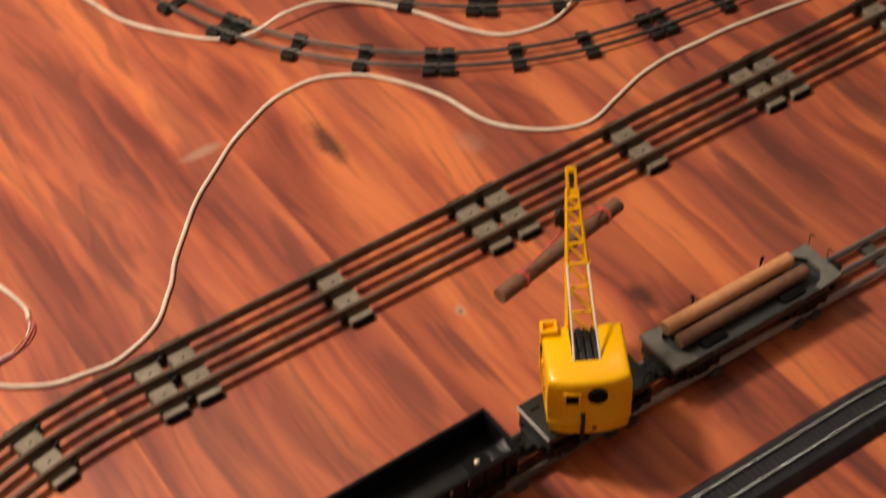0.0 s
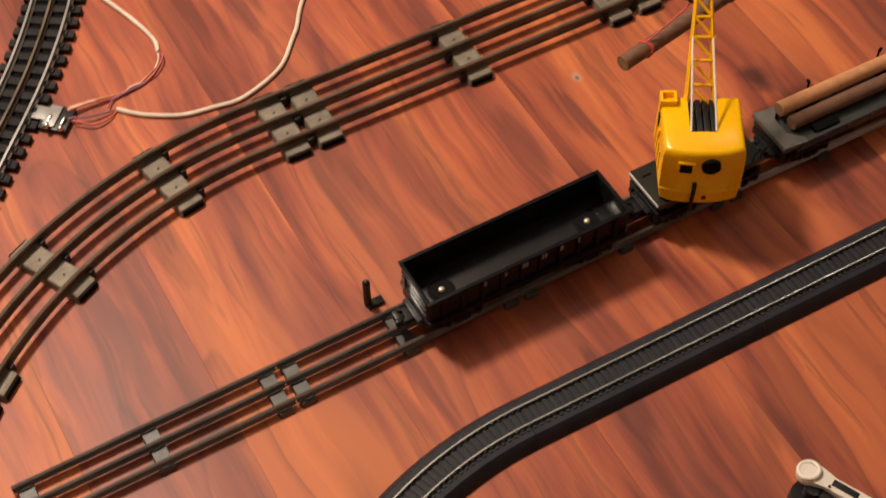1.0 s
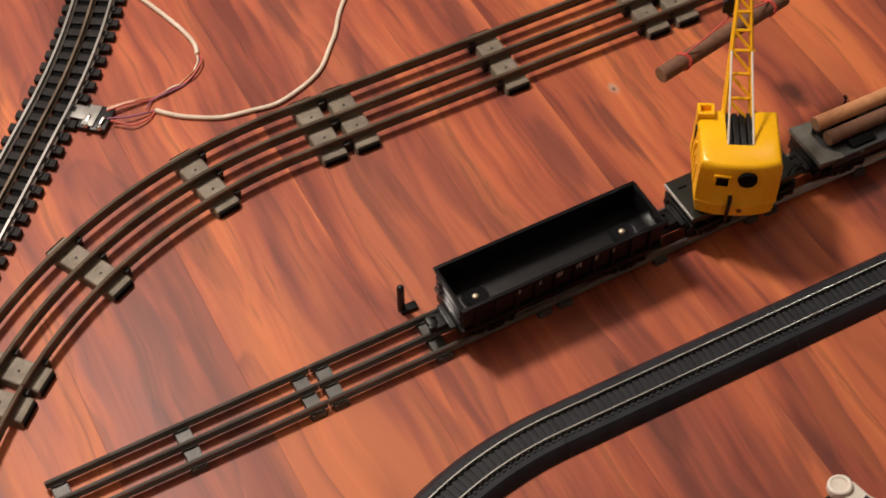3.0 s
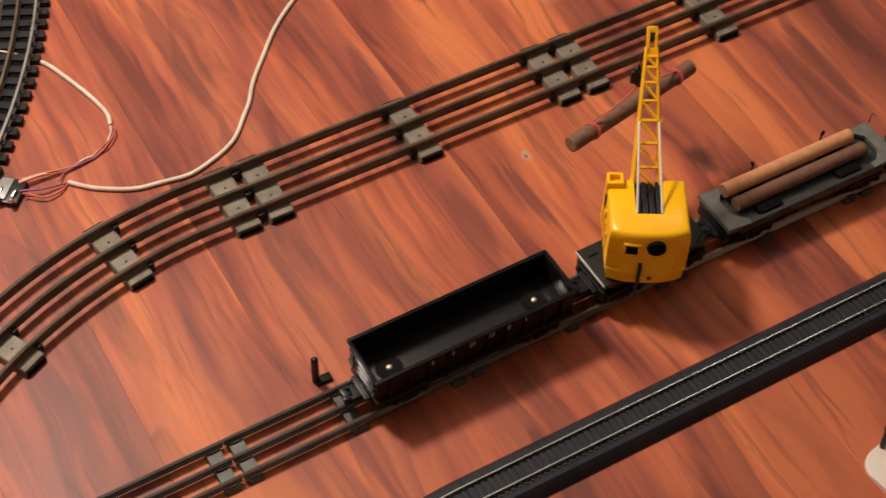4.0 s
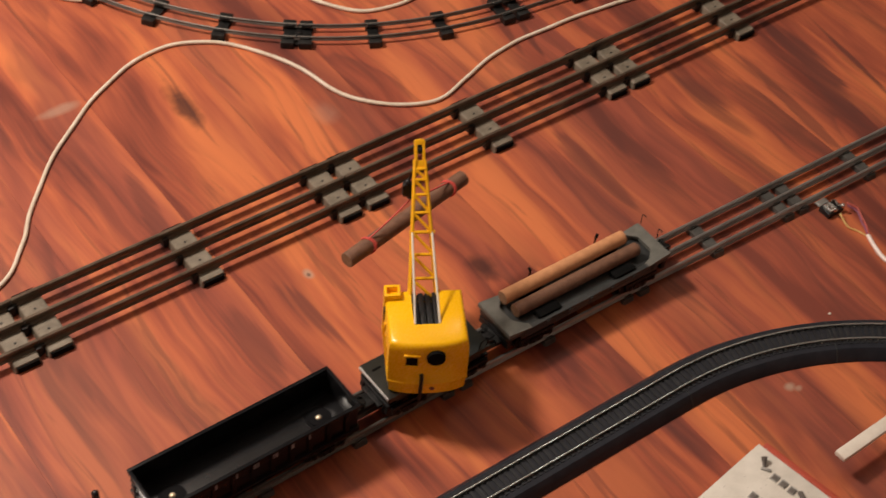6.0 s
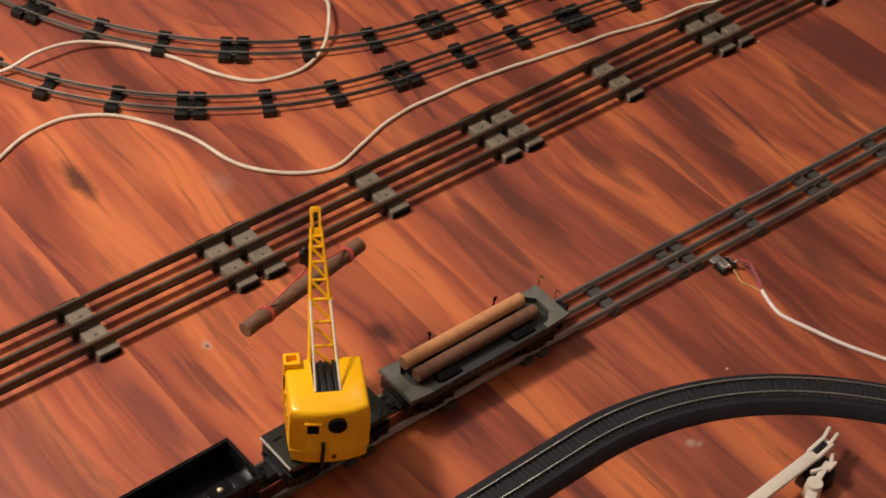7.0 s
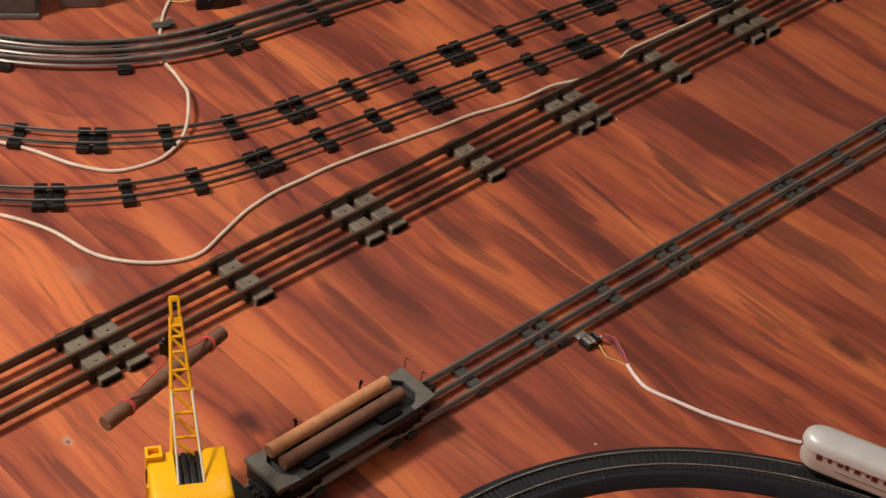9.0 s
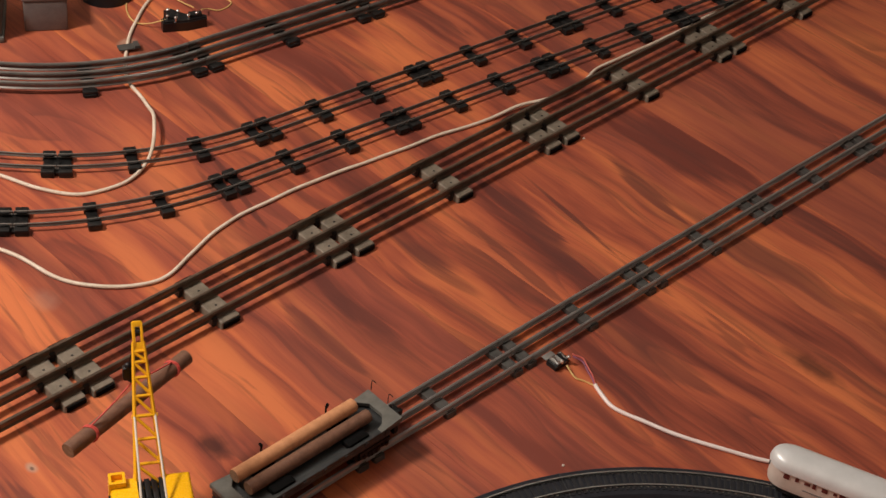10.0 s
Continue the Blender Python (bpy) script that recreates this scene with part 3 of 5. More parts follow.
for k in range(3):
    a, b = k * 0.3507, (k + 1) * 0.3507
    x, y, h = side_way.at(a)
    ob = thing("sleeper_track_section", (x, y, 0), "three-rail toy track section with close black plastic sleepers", "toy track", "sleeper track")
    line = side_way.stations(a + 0.0004, b - 0.0004, 0.02)
    for d, m in ((-HALF_LOW, M_RAIL_GREY), (0, M_RAIL_OLD), (HALF_LOW, M_RAIL_GREY)):
        part("rail", sweep(bmesh.new(), offset(line, d), TEE), m, ob)
    # webs drawn wide and black to stand in for shade between the sleepers
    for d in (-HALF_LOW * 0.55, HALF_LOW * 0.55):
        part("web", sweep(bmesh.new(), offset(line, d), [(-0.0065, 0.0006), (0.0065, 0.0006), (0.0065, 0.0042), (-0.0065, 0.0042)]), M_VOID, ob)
    for i in range(21):
        x, y, h = side_way.at(a + (i + 0.5) * 0.0167)
        again("sleeper", SLEEPER, ob, x, y, 0, h)

# ---- cables ----
R_CABLE = 0.0023


def cable(label, points, r=R_CABLE, material=M_CABLE, name="cable", category="cable"):
    line = smooth_line([(x, y, r + (z[0] if z else 0)) for x, y, *z in points])
    for i, q in enumerate(line[1:-1]):
        q.x += 0.0004 * math.sin(0.43 * i + 40 * q.y)
        q.y += 0.0004 * math.sin(0.31 * i + 55 * q.x)
    ob = part(name, tube(bmesh.new(), line, r), material, smooth=80)
    return tagged(ob, label, category, "cables on the floor")


cable("long cream cable snaking over the wooden floor beside the tinplate track",
      [(-0.160, 0.113), (-0.136, 0.090), (-0.107, 0.075), (-0.076, 0.069), (-0.043, 0.068), (-0.000, 0.087), (0.030, 0.119), (0.054, 0.152), (0.101, 0.206), (0.161, 0.256), (0.213, 0.289), (0.266, 0.309), (0.310, 0.307), (0.347, 0.287), (0.377, 0.250),
       (0.402, 0.200), (0.415, 0.146), (0.436, 0.112), (0.474, 0.082), (0.512, 0.075), (0.556, 0.090), (0.608, 0.105), (0.652, 0.109), (0.735, 0.107), (0.801, 0.100), (0.867, 0.091), (0.942, 0.083), (0.997, 0.072), (1.064, 0.065, 0.003), (1.105, 0.054, 0.003), (1.14, 0.050, 0.003), (1.18, 0.054, 0.003), (1.223, 0.065), (1.301, 0.062), (1.395, 0.059), (1.454, 0.061), (1.526, 0.065), (1.70, 0.085)])
cable("cream cable looping between the two-rail tracks and under the back track",
      [(0.140, 0.720), (0.152, 0.650), (0.165, 0.594), (0.183, 0.528), (0.236, 0.451), (0.280, 0.418, 0.004), (0.328, 0.416, 0.0125), (0.373, 0.415, 0.010), (0.420, 0.393, 0.003), (0.462, 0.340), (0.488, 0.283), (0.520, 0.247), (0.569, 0.236), (0.612, 0.248, 0.004),
       (0.645, 0.278, 0.0125), (0.668, 0.310, 0.0115), (0.684, 0.345, 0.003), (0.698, 0.401), (0.716, 0.432), (0.742, 0.465), (0.787, 0.508), (0.840, 0.545), (0.93, 0.60), (1.05, 0.66)])
cable("cream cable curling up to the terminal of the sleeper track",
      [(-0.260, 0.375), (-0.210, 0.350), (-0.165, 0.320), (-0.127, 0.282), (-0.111, 0.248), (-0.100, 0.212), (-0.094, 0.180), (-0.096, 0.164)])
cable("pinkish white cable running from the track terminal over the floor",
      [(0.754, -0.334), (0.747, -0.350), (0.744, -0.367), (0.747, -0.384), (0.754, -0.403), (0.766, -0.436), (0.787, -0.479), (0.806, -0.512), (0.830, -0.545)], 0.0022, M_PINK_CABLE)


def wire(label, points, material, r=0.0009):
    return cable(label, points, r, material, "wire", "wire")


wire("thin copper wire from the cable end to the terminal", [(-0.096, 0.164), (-0.101, 0.150), (-0.117, 0.138, 0.003), (-0.138, 0.131, 0.001), (-0.158, 0.129, 0.003), (-0.180, 0.132, 0.005), (-0.200, 0.134, 0.006)], M_COPPER, 0.0010)
wire("thin white wire twisted round the copper one", [(-0.097, 0.164), (-0.102, 0.151, 0.002), (-0.118, 0.136), (-0.137, 0.132, 0.003), (-0.156, 0.127, 0.001), (-0.168, 0.131, 0.003), (-0.186, 0.131, 0.006), (-0.202, 0.132, 0.006)], M_CABLE, 0.0010)
wire("thin red wire bowing out beside the twisted ones", [(-0.095, 0.164), (-0.097, 0.151, 0.004), (-0.109, 0.139, 0.004), (-0.124, 0.133, 0.001), (-0.143, 0.130, 0.003), (-0.160, 0.128, 0.002), (-0.182, 0.130, 0.006), (-0.203, 0.130, 0.006)], M_RED_WIRE, 0.0009)
wire("thin purple wire among the twisted ones", [(-0.096, 0.164), (-0.101, 0.149), (-0.119, 0.134), (-0.140, 0.129, 0.002), (-0.158, 0.126, 0.002), (-0.168, 0.117, 0.003)], M_PURPLE_WIRE, 0.0009)
wire("thin red wire from the terminal to the cable end", [(-0.160, 0.113), (-0.170, 0.106, 0.002), (-0.186, 0.103, 0.004), (-0.204, 0.116, 0.006)], M_RED_WIRE, 0.0010)
wire("thin purple wire from the terminal to the cable end", [(-0.160, 0.114), (-0.172, 0.113, 0.003), (-0.188, 0.114, 0.005), (-0.206, 0.120, 0.006)], M_PURPLE_WIRE, 0.0010)
wire("thin yellow wire from the cable end to the track terminal", [(0.754, -0.334), (0.750, -0.322), (0.745, -0.312, 0.002), (0.748, -0.298, 0.006)], M_YELLOW_WIRE)
wire("thin purple wire from the cable end to the track terminal", [(0.754, -0.334), (0.762, -0.320), (0.768, -0.305, 0.003), (0.764, -0.293, 0.006)], M_PURPLE_WIRE)
wire("thin pink wire from the cable end to the track terminal", [(0.755, -0.334), (0.766, -0.318), (0.771, -0.302, 0.004), (0.766, -0.290, 0.006)], M_RED_WIRE)


def terminal(x, y, turn, label, tongue, plate, grow=0.0, size=1.0):
    """A track terminal: black block, tin tongue, two spring clips with bright ends."""
    ob = thing("track_terminal", (x, y, 0), label, "track terminal", "track terminals")
    m = Matrix.Translation((x, y, 0)) @ Matrix.Rotation(turn, 4, "Z") @ Matrix.Diagonal((size, size, 1, 1))

    def add(name, bm, material, **k):
        bmesh.ops.transform(bm, matrix=m, verts=bm.verts)
        return part(name, bm, material, ob, **k)

    add("block", box(bmesh.new(), (0, -0.004 + grow / 2, 0.0035), (0.028, 0.018 + grow, 0.006), bevel=0.001), M_BLACK)
    add("tongue", box(bmesh.new(), (tongue[0], tongue[1], 0.0072), (tongue[2], tongue[3], 0.0012), bevel=0.0003), plate)
    add("cover", box(bmesh.new(), (-0.004, -0.004 + grow / 2, 0.0075), (0.012, 0.014 + grow, 0.0020), bevel=0.0006), plate)
    for d in (-0.007, 0.007):
        bm = tube(bmesh.new(), smooth_line([(d, 0.004, 0.007), (d + 0.002, 0.0, 0.0098), (d + 0.001, -0.007, 0.0082), (d + 0.003, -0.012, 0.0098)], 5), 0.0012, 6)
        add("spring_clip", ball(bm, (d + 0.003, -0.0125, 0.0100), 0.0029), M_STEEL)
    return ob


terminal(0.748, -0.283, 0.0, "black lock-on track terminal with bright spring clips beside the train track", (-0.006, 0.009, 0.018, 0.009), M_RAIL_BRIGHT, 0.0, 0.8)
terminal(-0.216, 0.126, radians(-42), "tin lock-on track terminal with wires beside the sleeper track", (-0.014, 0.004, 0.030, 0.016), M_ZINC, 0.012)

# ---- the toy train ----
TRAIN = "cars of the toy train"


def car_tools(ob, x, z=0.0):
    y, h = low_line(x)
    m = Matrix.Translation((x, y, z)) @ Matrix.Rotation(h, 4, "Z")

    def add(name, bm, material, parent=None, label="", smooth=35.0):
        bmesh.ops.transform(bm, matrix=m, verts=bm.verts)
        return part(name, bm, material, parent or ob, label, smooth)
    return add, m


def truck(add, x):
    """A truck with side frames, springs and four wheels."""
    bm = box(bmesh.new(), (x, 0, 0.0245), (0.010, 0.036, 0.005), bevel=0.0008)
    for d in (-1, 1):
        y = d * 0.0235
        box(bm, (x, y, 0.0262), (0.040, 0.0034, 0.0040), bevel=0.0008)
        box(bm, (x, y, 0.0190), (0.016, 0.0034, 0.0075), bevel=0.0010)
        for k in (-1, 1):
            box(bm, (x + k * 0.0145, y, 0.0225), (0.0085, 0.0040, 0.0085), bevel=0.0012)
            rod(bm, (x + k * 0.0145, y + d * 0.0016, 0.0215), (x + k * 0.0145, y + d * 0.0034, 0.0215), 0.0024)
        for k in (-0.003, 0.003):
            rod(bm, (x + k, y + d * 0.0012, 0.0165), (x + k, y + d * 0.0012, 0.0235), 0.0016, sides=8)
    frame_ob = add("truck", bm, M_FRAME)
    for k in (-1, 1):
        for d in (-1, 1):
            bm = bmesh.new()
            xx = x + k * 0.0145
            rod(bm, (xx, d * 0.0150, 0.0212), (xx, d * 0.0164, 0.0212), 0.0106, sides=20)
            rod(bm, (xx, d * 0.0164, 0.0212), (xx, d * 0.0208, 0.0212), 0.0092, 0.0090, sides=20)
            rod(bm, (xx, 0, 0.0212), (xx, d * 0.0215, 0.0212), 0.0014, sides=8)
            add("wheel", bm, M_FRAME, frame_ob)


def underframe(add, half, z):
    """The black sills and tanks between the trucks."""
    bm = box(bmesh.new(), (0, 0, z - 0.0040), (2 * half, 0.012, 0.0080), bevel=0.0010)
    for d in (-1, 1):
        box(bm, (0, d * 0.0150, z - 0.0035), (1.6 * half, 0.0030, 0.0070), bevel=0.0006)
        for k in range(3):
            box(bm, ((k - 1) * half * 0.6, d * 0.0100, z - 0.0030), (0.0040, 0.0120, 0.0050))
    add("underframe", bm, M_FRAME)


def coupler(add, x, way):
    bm = box(bmesh.new(), (x, 0, 0.0225), (0.022, 0.0150, 0.0060), bevel=0.0012)
    box(bm, (x - way * 0.008, 0, 0.0240), (0.016, 0.0270, 0.0040), bevel=0.0010)
    box(bm, (x - way * 0.0075, 0, 0.0255), (0.0060, 0.0430, 0.0090), bevel=0.0010)
    box(bm, (x + way * 0.0105, 0.0018, 0.0225), (0.0090, 0.0115, 0.0085), bevel=0.0018)
    box(bm, (x + way * 0.0125, -0.0042, 0.0235), (0.0075, 0.0046, 0.0070), bevel=0.0014)
    rod(bm, (x + way * 0.0085, 0.0040, 0.0265), (x + way * 0.0085, 0.0040, 0.0292), 0.0018, sides=8)
    add("coupler", bm, M_FRAME)


def gondola(x):
    y, h = low_line(x)
    ob = thing("gondola_car", (x, y, 0.012), "open black plastic gondola car, empty, standing on the train track", "toy train car", TRAIN)
    add, m = car_tools(ob, x)
    hl, hw, z0, zf, z1, t = 0.0995, 0.0262, 0.0300, 0.0340, 0.0602, 0.0016
    # tub
    bm = box(bmesh.new(), (0, 0, (z0 + zf) / 2), (2 * hl - 0.001, 2 * hw - 0.003, zf - z0), bevel=0.0006)
    add("bed", bm, M_BED)
    for d in (-1, 1):
        add("side_wall", box(bmesh.new(), (0, d * (hw - 0.0022), (zf + z1) / 2), (2 * hl - 0.004, t, z1 - zf), bevel=0.0003), M_GONDOLA)
        add("end_wall", box(bmesh.new(), (d * (hl - 0.0022), 0, (zf + z1) / 2), (t, 2 * hw - 0.006, z1 - zf), bevel=0.0003), M_GLOSS)
    for d in (-1, 1):
        add("rim", box(bmesh.new(), (0, d * (hw - 0.0012), z1 + 0.0008), (2 * hl, 0.0036, 0.0026), bevel=0.0007), M_GONDOLA)
        add("end_rim", box(bmesh.new(), (d * (hl - 0.0014), 0, z1 + 0.0008), (0.0036, 2 * hw - 0.0052, 0.0026), bevel=0.0007), M_GONDOLA)
        add("side_sill", box(bmesh.new(), (0, d * (hw - 0.0010), z0 + 0.0012), (2 * hl - 0.002, 0.0032, 0.0052), bevel=0.0008), M_GONDOLA)
        for k in range(10):
            bm = bmesh.new()
            xx = -0.0855 + k * 0.019
            box(bm, (xx, d * (hw - 0.0009), (z0 + z1) / 2 + 0.002), (0.0044, 0.0028, z1 - z0 - 0.006), bevel=0.0008)
            add("side_rib", bm, M_GONDOLA)
        for k in range(3):
            add("end_rib", box(bmesh.new(), (d * (hl - 0.0010), 0, z0 + 0.009 + k * 0.0075), (0.0026, 2 * hw - 0.010, 0.0032), bevel=0.0008), M_GLOSS)
        ring = rod(bmesh.new(), (d * 0.073, 0, zf), (d * 0.073, 0, zf + 0.0008), 0.0122, sides=28)
        add("boss", rod(ring, (d * 0.073, 0, zf), (d * 0.073, 0, zf + 0.0016), 0.0098, 0.0092, sides=28), M_GONDOLA)
        add("rivet", ball(bmesh.new(), (d * 0.073, 0, zf + 0.0018), 0.0029, 0.6), M_BRASS, label="shiny brass rivet")
        truck(add, d * 0.066)
        coupler(add, d * (hl + 0.004), d)
    # pale bars that paint in the glints where the rib tops catch light
    for k, wide in ((-0.0457, 0.0022), (-0.0257, 0.0018), (-0.0082, 0.0030), (-0.0050, 0.0020), (0.0105, 0.0016), (0.0135, 0.0022), (0.0294, 0.0028), (0.0465, 0.0018)):
        add("lettering_bar", box(bmesh.new(), (k, -hw - 0.0006, z1 - 0.0036), (wide, 0.0004, 0.0056)), M_GREY_MARK, smooth=0)
    underframe(add, 0.088, z0)
    # brake wheel
    bm = rod(bmesh.new(), (-hl - 0.001, 0.012, 0.040), (-hl - 0.001, 0.012, 0.058), 0.0008, sides=8)
    add("brake_post", bm, M_FRAME)
    return ob


gondola(0.0685)


def crane(x):
    y, h = low_line(x)
    ob = thing("crane_car", (x, y, 0.012), "toy crane car, glossy yellow cab and lattice boom on black frame", "toy train car", TRAIN)
    add, m = car_tools(ob, x)
    hl, hw = 0.057, 0.0235
    bm = box(bmesh.new(), (0, 0, 0.0400), (2 * hl, 2 * hw, 0.0062), bevel=0.0010)
    for d in (-1, 1):
        box(bm, (d * 0.028, 0, 0.0440), (0.020, 0.020, 0.0022), bevel=0.0006)
        box(bm, (0, d * (hw - 0.003), 0.0345), (2 * hl - 0.02, 0.0030, 0.0060), bevel=0.0006)
    add("deck", bm, M_DECK)
    underframe(add, 0.050, 0.0370)
    add("turntable", rod(bmesh.new(), (0, 0, 0.0425), (0, 0, 0.0475), 0.0215, sides=36), M_FRAME)
    # silver strip set in for the glint along the deck's end edge
    add("end_strip", box(bmesh.new(), (-hl - 0.0004, 0, 0.0418), (0.0009, 2 * hw - 0.002, 0.0026), bevel=0.0002), M_SILVER, label="thin silver strip painting the glint on the deck's end edge")
    for e in (-1, 1):
        add("deck_slot", box(bmesh.new(), (-0.0460, e * 0.0120, 0.0430), (0.0095, 0.0022, 0.0008)), M_VOID)
    for d in (-1, 1):
        truck(add, d * 0.034)
        coupler(add, d * (hl + 0.004), d)
        for e in (-1, 1) if d > 0 else ():
            bm = tube(bmesh.new(), smooth_line([(d * (hl - 0.004), e * (hw - 0.002), 0.043), (d * (hl - 0.003), e * (hw - 0.002), 0.051), (d * (hl - 0.010), e * (hw - 0.002), 0.0515), (d * (hl - 0.012), e * (hw - 0.002), 0.043)], 4), 0.0007, 6)
            add("grab_iron", bm, M_FRAME)

    # the cab, drawn with its boom towards +y, then turned on its table
    turn = Matrix.Translation((-0.0070, -0.0050, 0)) @ Matrix.Rotation(radians(CAB_HEADING - 90) - h, 4, "Z")

    def up(name, bm, material, parent=None, label="", smooth=35.0):
        bmesh.ops.transform(bm, matrix=turn, verts=bm.verts)
        return add(name, bm, material, parent, label, smooth)

    half, front, back = 0.0352, 0.0295, -0.0322

    def outline(inset, notch=None, low=0.0):
        pts = []
        for k in range(13):
            u = -1 + 2 * k / 12
            pts.append(((half - inset - low) * u, back + inset - 0.0062 * (1 - abs(u) ** 2.6)))
        pts.append((half - inset - low, front - inset))
        if notch:
            pts += [(notch[0], front - inset), (notch[0], notch[1]), (-notch[0], notch[1]), (-notch[0], front - inset)]
        pts.append((-half + inset + low, front - inset))
        return pts

    def prism(bm, rings):
        rows = [[bm.verts.new((px, py, z)) for px, py in ring] for z, ring in rings]
        n = len(rows[0])
        for a, b in zip(rows, rows[1:]):
            for i in range(n):
                bm.faces.new((a[i], a[(i + 1) % n], b[(i + 1) % n], b[i]))
        bm.faces.new(rows[0][::-1]), bm.faces.new(rows[-1])

    bm = bmesh.new()
    prism(bm, [(0.0440, outline(0.0030, low=0.0010)), (0.0455, outline(0.0008, low=0.0010)), (0.0590, outline(0.0, low=0.0008)), (0.0595, outline(-0.0007, low=0.0004)), (0.0609, outline(-0.0007, low=0.0004)), (0.0615, outline(0.0)), (0.0885, outline(0.0))])
    notch = (0.0117, -0.0125)
    prism(bm, [(0.0885, outline(0.0, notch)), (0.1010, outline(0.0003, notch)), (0.1066, outline(0.0010, notch)), (0.1090, outline(0.0024, notch)), (0.1101, outline(0.0044, notch))])
    cab = up("cab", bm, M_YELLOW, smooth=50)
    up("winch_well", box(bmesh.new(), (0, 0.0070, 0.0970), (0.0230, 0.0385, 0.0150), bevel=0.0004), M_BLACK, cab)
    for d in (-1, 1):
        up("winch_rail", box(bmesh.new(), (d * 0.0090, 0.0065, 0.1060), (0.0046, 0.0370, 0.0070), bevel=0.0010), M_BLACK, cab)
        up("winch_rail", box(bmesh.new(), (d * 0.0030, 0.0065, 0.1060), (0.0050, 0.0370, 0.0064), bevel=0.0010), M_BLACK, cab)
        up("boom_bracket", box(bmesh.new(), (d * 0.0125, 0.0262, 0.1010), (0.0030, 0.0090, 0.0170), bevel=0.0008), M_LATTICE, cab)
    up("winch_drum", rod(bmesh.new(), (-0.0085, 0.004, 0.1020), (0.0085, 0.004, 0.1020), 0.0042, sides=16), M_BLACK, cab)
    # roof hatch
    bm = bmesh.new()
    for cx, cy, sx, sy in ((-0.0340, 0.0235, 0.0026, 0.0130), (-0.0222, 0.0235, 0.0026, 0.0130), (-0.0281, 0.0182, 0.0118, 0.0028), (-0.0281, 0.0288, 0.0118, 0.0028)):
        box(bm, (cx, cy, 0.1080), (sx, sy, 0.0150), bevel=0.0006)
    up("roof_hatch", bm, M_YELLOW, cab)
    up("hatch_opening", box(bmesh.new(), (-0.0281, 0.0235, 0.1090), (0.0096, 0.0084, 0.0020)), M_LATTICE, cab)
    # rear window, vent, lever, lamp
    lean = radians(-6.8)
    bm = bmesh.new()
    for cx, cz, sx, sz in ((-0.0214, 0.0915, 0.0022, 0.0150), (-0.0090, 0.0915, 0.0022, 0.0150), (-0.0152, 0.0981, 0.0140, 0.0022), (-0.0152, 0.0849, 0.0140, 0.0022)):
        box(bm, (cx, back - 0.0055 - 0.119 * (cx + 0.0152), cz), (sx, 0.0030, sz), lean, bevel=0.0008)
    up("window_frame", bm, M_YELLOW, cab)
    up("window_opening", box(bmesh.new(), (-0.0152, back - 0.0052, 0.0915), (0.0112, 0.0018, 0.0120), lean), M_VOID, cab, "dark square rear window")
    bm = rod(bmesh.new(), (0.0056, back - 0.0040, 0.0955), (0.0056, back - 0.0088, 0.0955), 0.0086, 0.0080, sides=28)
    up("exhaust_vent", bm, M_VOID, cab, "round black vent")
    bm = tube(bmesh.new(), smooth_line([(-0.0062, back - 0.0064, 0.0740), (-0.0062, back - 0.0092, 0.0680), (-0.0072, back - 0.0102, 0.0480), (-0.0075, back - 0.0085, 0.0440)], 5), 0.0018, 8)
    up("lever", bm, M_BLACK, cab, "black lever")
    up("rear_lamp", rod(bmesh.new(), (0.0040, back - 0.0050, 0.0530), (0.0040, back - 0.0066, 0.0530), 0.0022, sides=12), M_DARK_RED, cab)
    for k in range(2):
        up("side_window", box(bmesh.new(), (-half - 0.0002, 0.0135 - k * 0.012, 0.0965 - k * 0.004), (0.0014, 0.0050 - k * 0.002, 0.0130 - k * 0.004)), M_BLACK if k == 0 else M_LATTICE, cab)
    for k in range(4):
        up("side_rib", box(bmesh.new(), (-half - 0.0002, 0.018 - k * 0.011, 0.0740), (0.0012, 0.0012, 0.026)), M_YELLOW, cab)

    # boom
    foot, tip = Vector((0, 0.0230, 0.1000)), Vector((0, 0.1080, 0.2010))
    way = (tip - foot).normalized()
    lift = Vector((1, 0, 0)).cross(way)
    long = (tip - foot).length

    def spot(u, side, high):
        wide = 0.0122 + (0.0040 - 0.0122) * u
        deep = 0.0060 + (0.0030 - 0.0060) * u
        return foot + way * (u * long) + Vector((side * wide, 0, 0)) + lift * (high * deep)

    bm = bmesh.new()
    a = math.atan2(way.z, way.y)
    rx = Matrix.Rotation(a, 4, "X")
    for side in (-1, 1):
        box(bm, foot + way * (long * 1.0) + Vector((side * 0.0034, 0, 0)), (0.0024, 0.0210, 0.0080), tilt=rx, bevel=0.0006)
    box(bm, foot + way * (long + 0.0090), (0.0078, 0.0050, 0.0080), tilt=rx, bevel=0.0008)
    box(bm, foot + way * (long - 0.0115), (0.0086, 0.0090, 0.0070), tilt=rx, bevel=0.0006)
    boom = up("boom", bm, M_LATTICE)
    up("pulley", rod(bmesh.new(), tip + way * 0.002 + Vector((-0.0024, 0, 0)), tip + way * 0.002 + Vector((0.0024, 0, 0)), 0.0036, sides=16), M_BLACK, boom)
    for side in (-1, 1):
        for high in (-1, 1):
            up("chord", rod(bmesh.new(), spot(0, side, high), spot(0.95, side, high), 0.0018, 0.0014, sides=6), M_LATTICE, boom)
    bays = [0.0, 0.16, 0.32, 0.47, 0.60, 0.72, 0.82, 0.89]
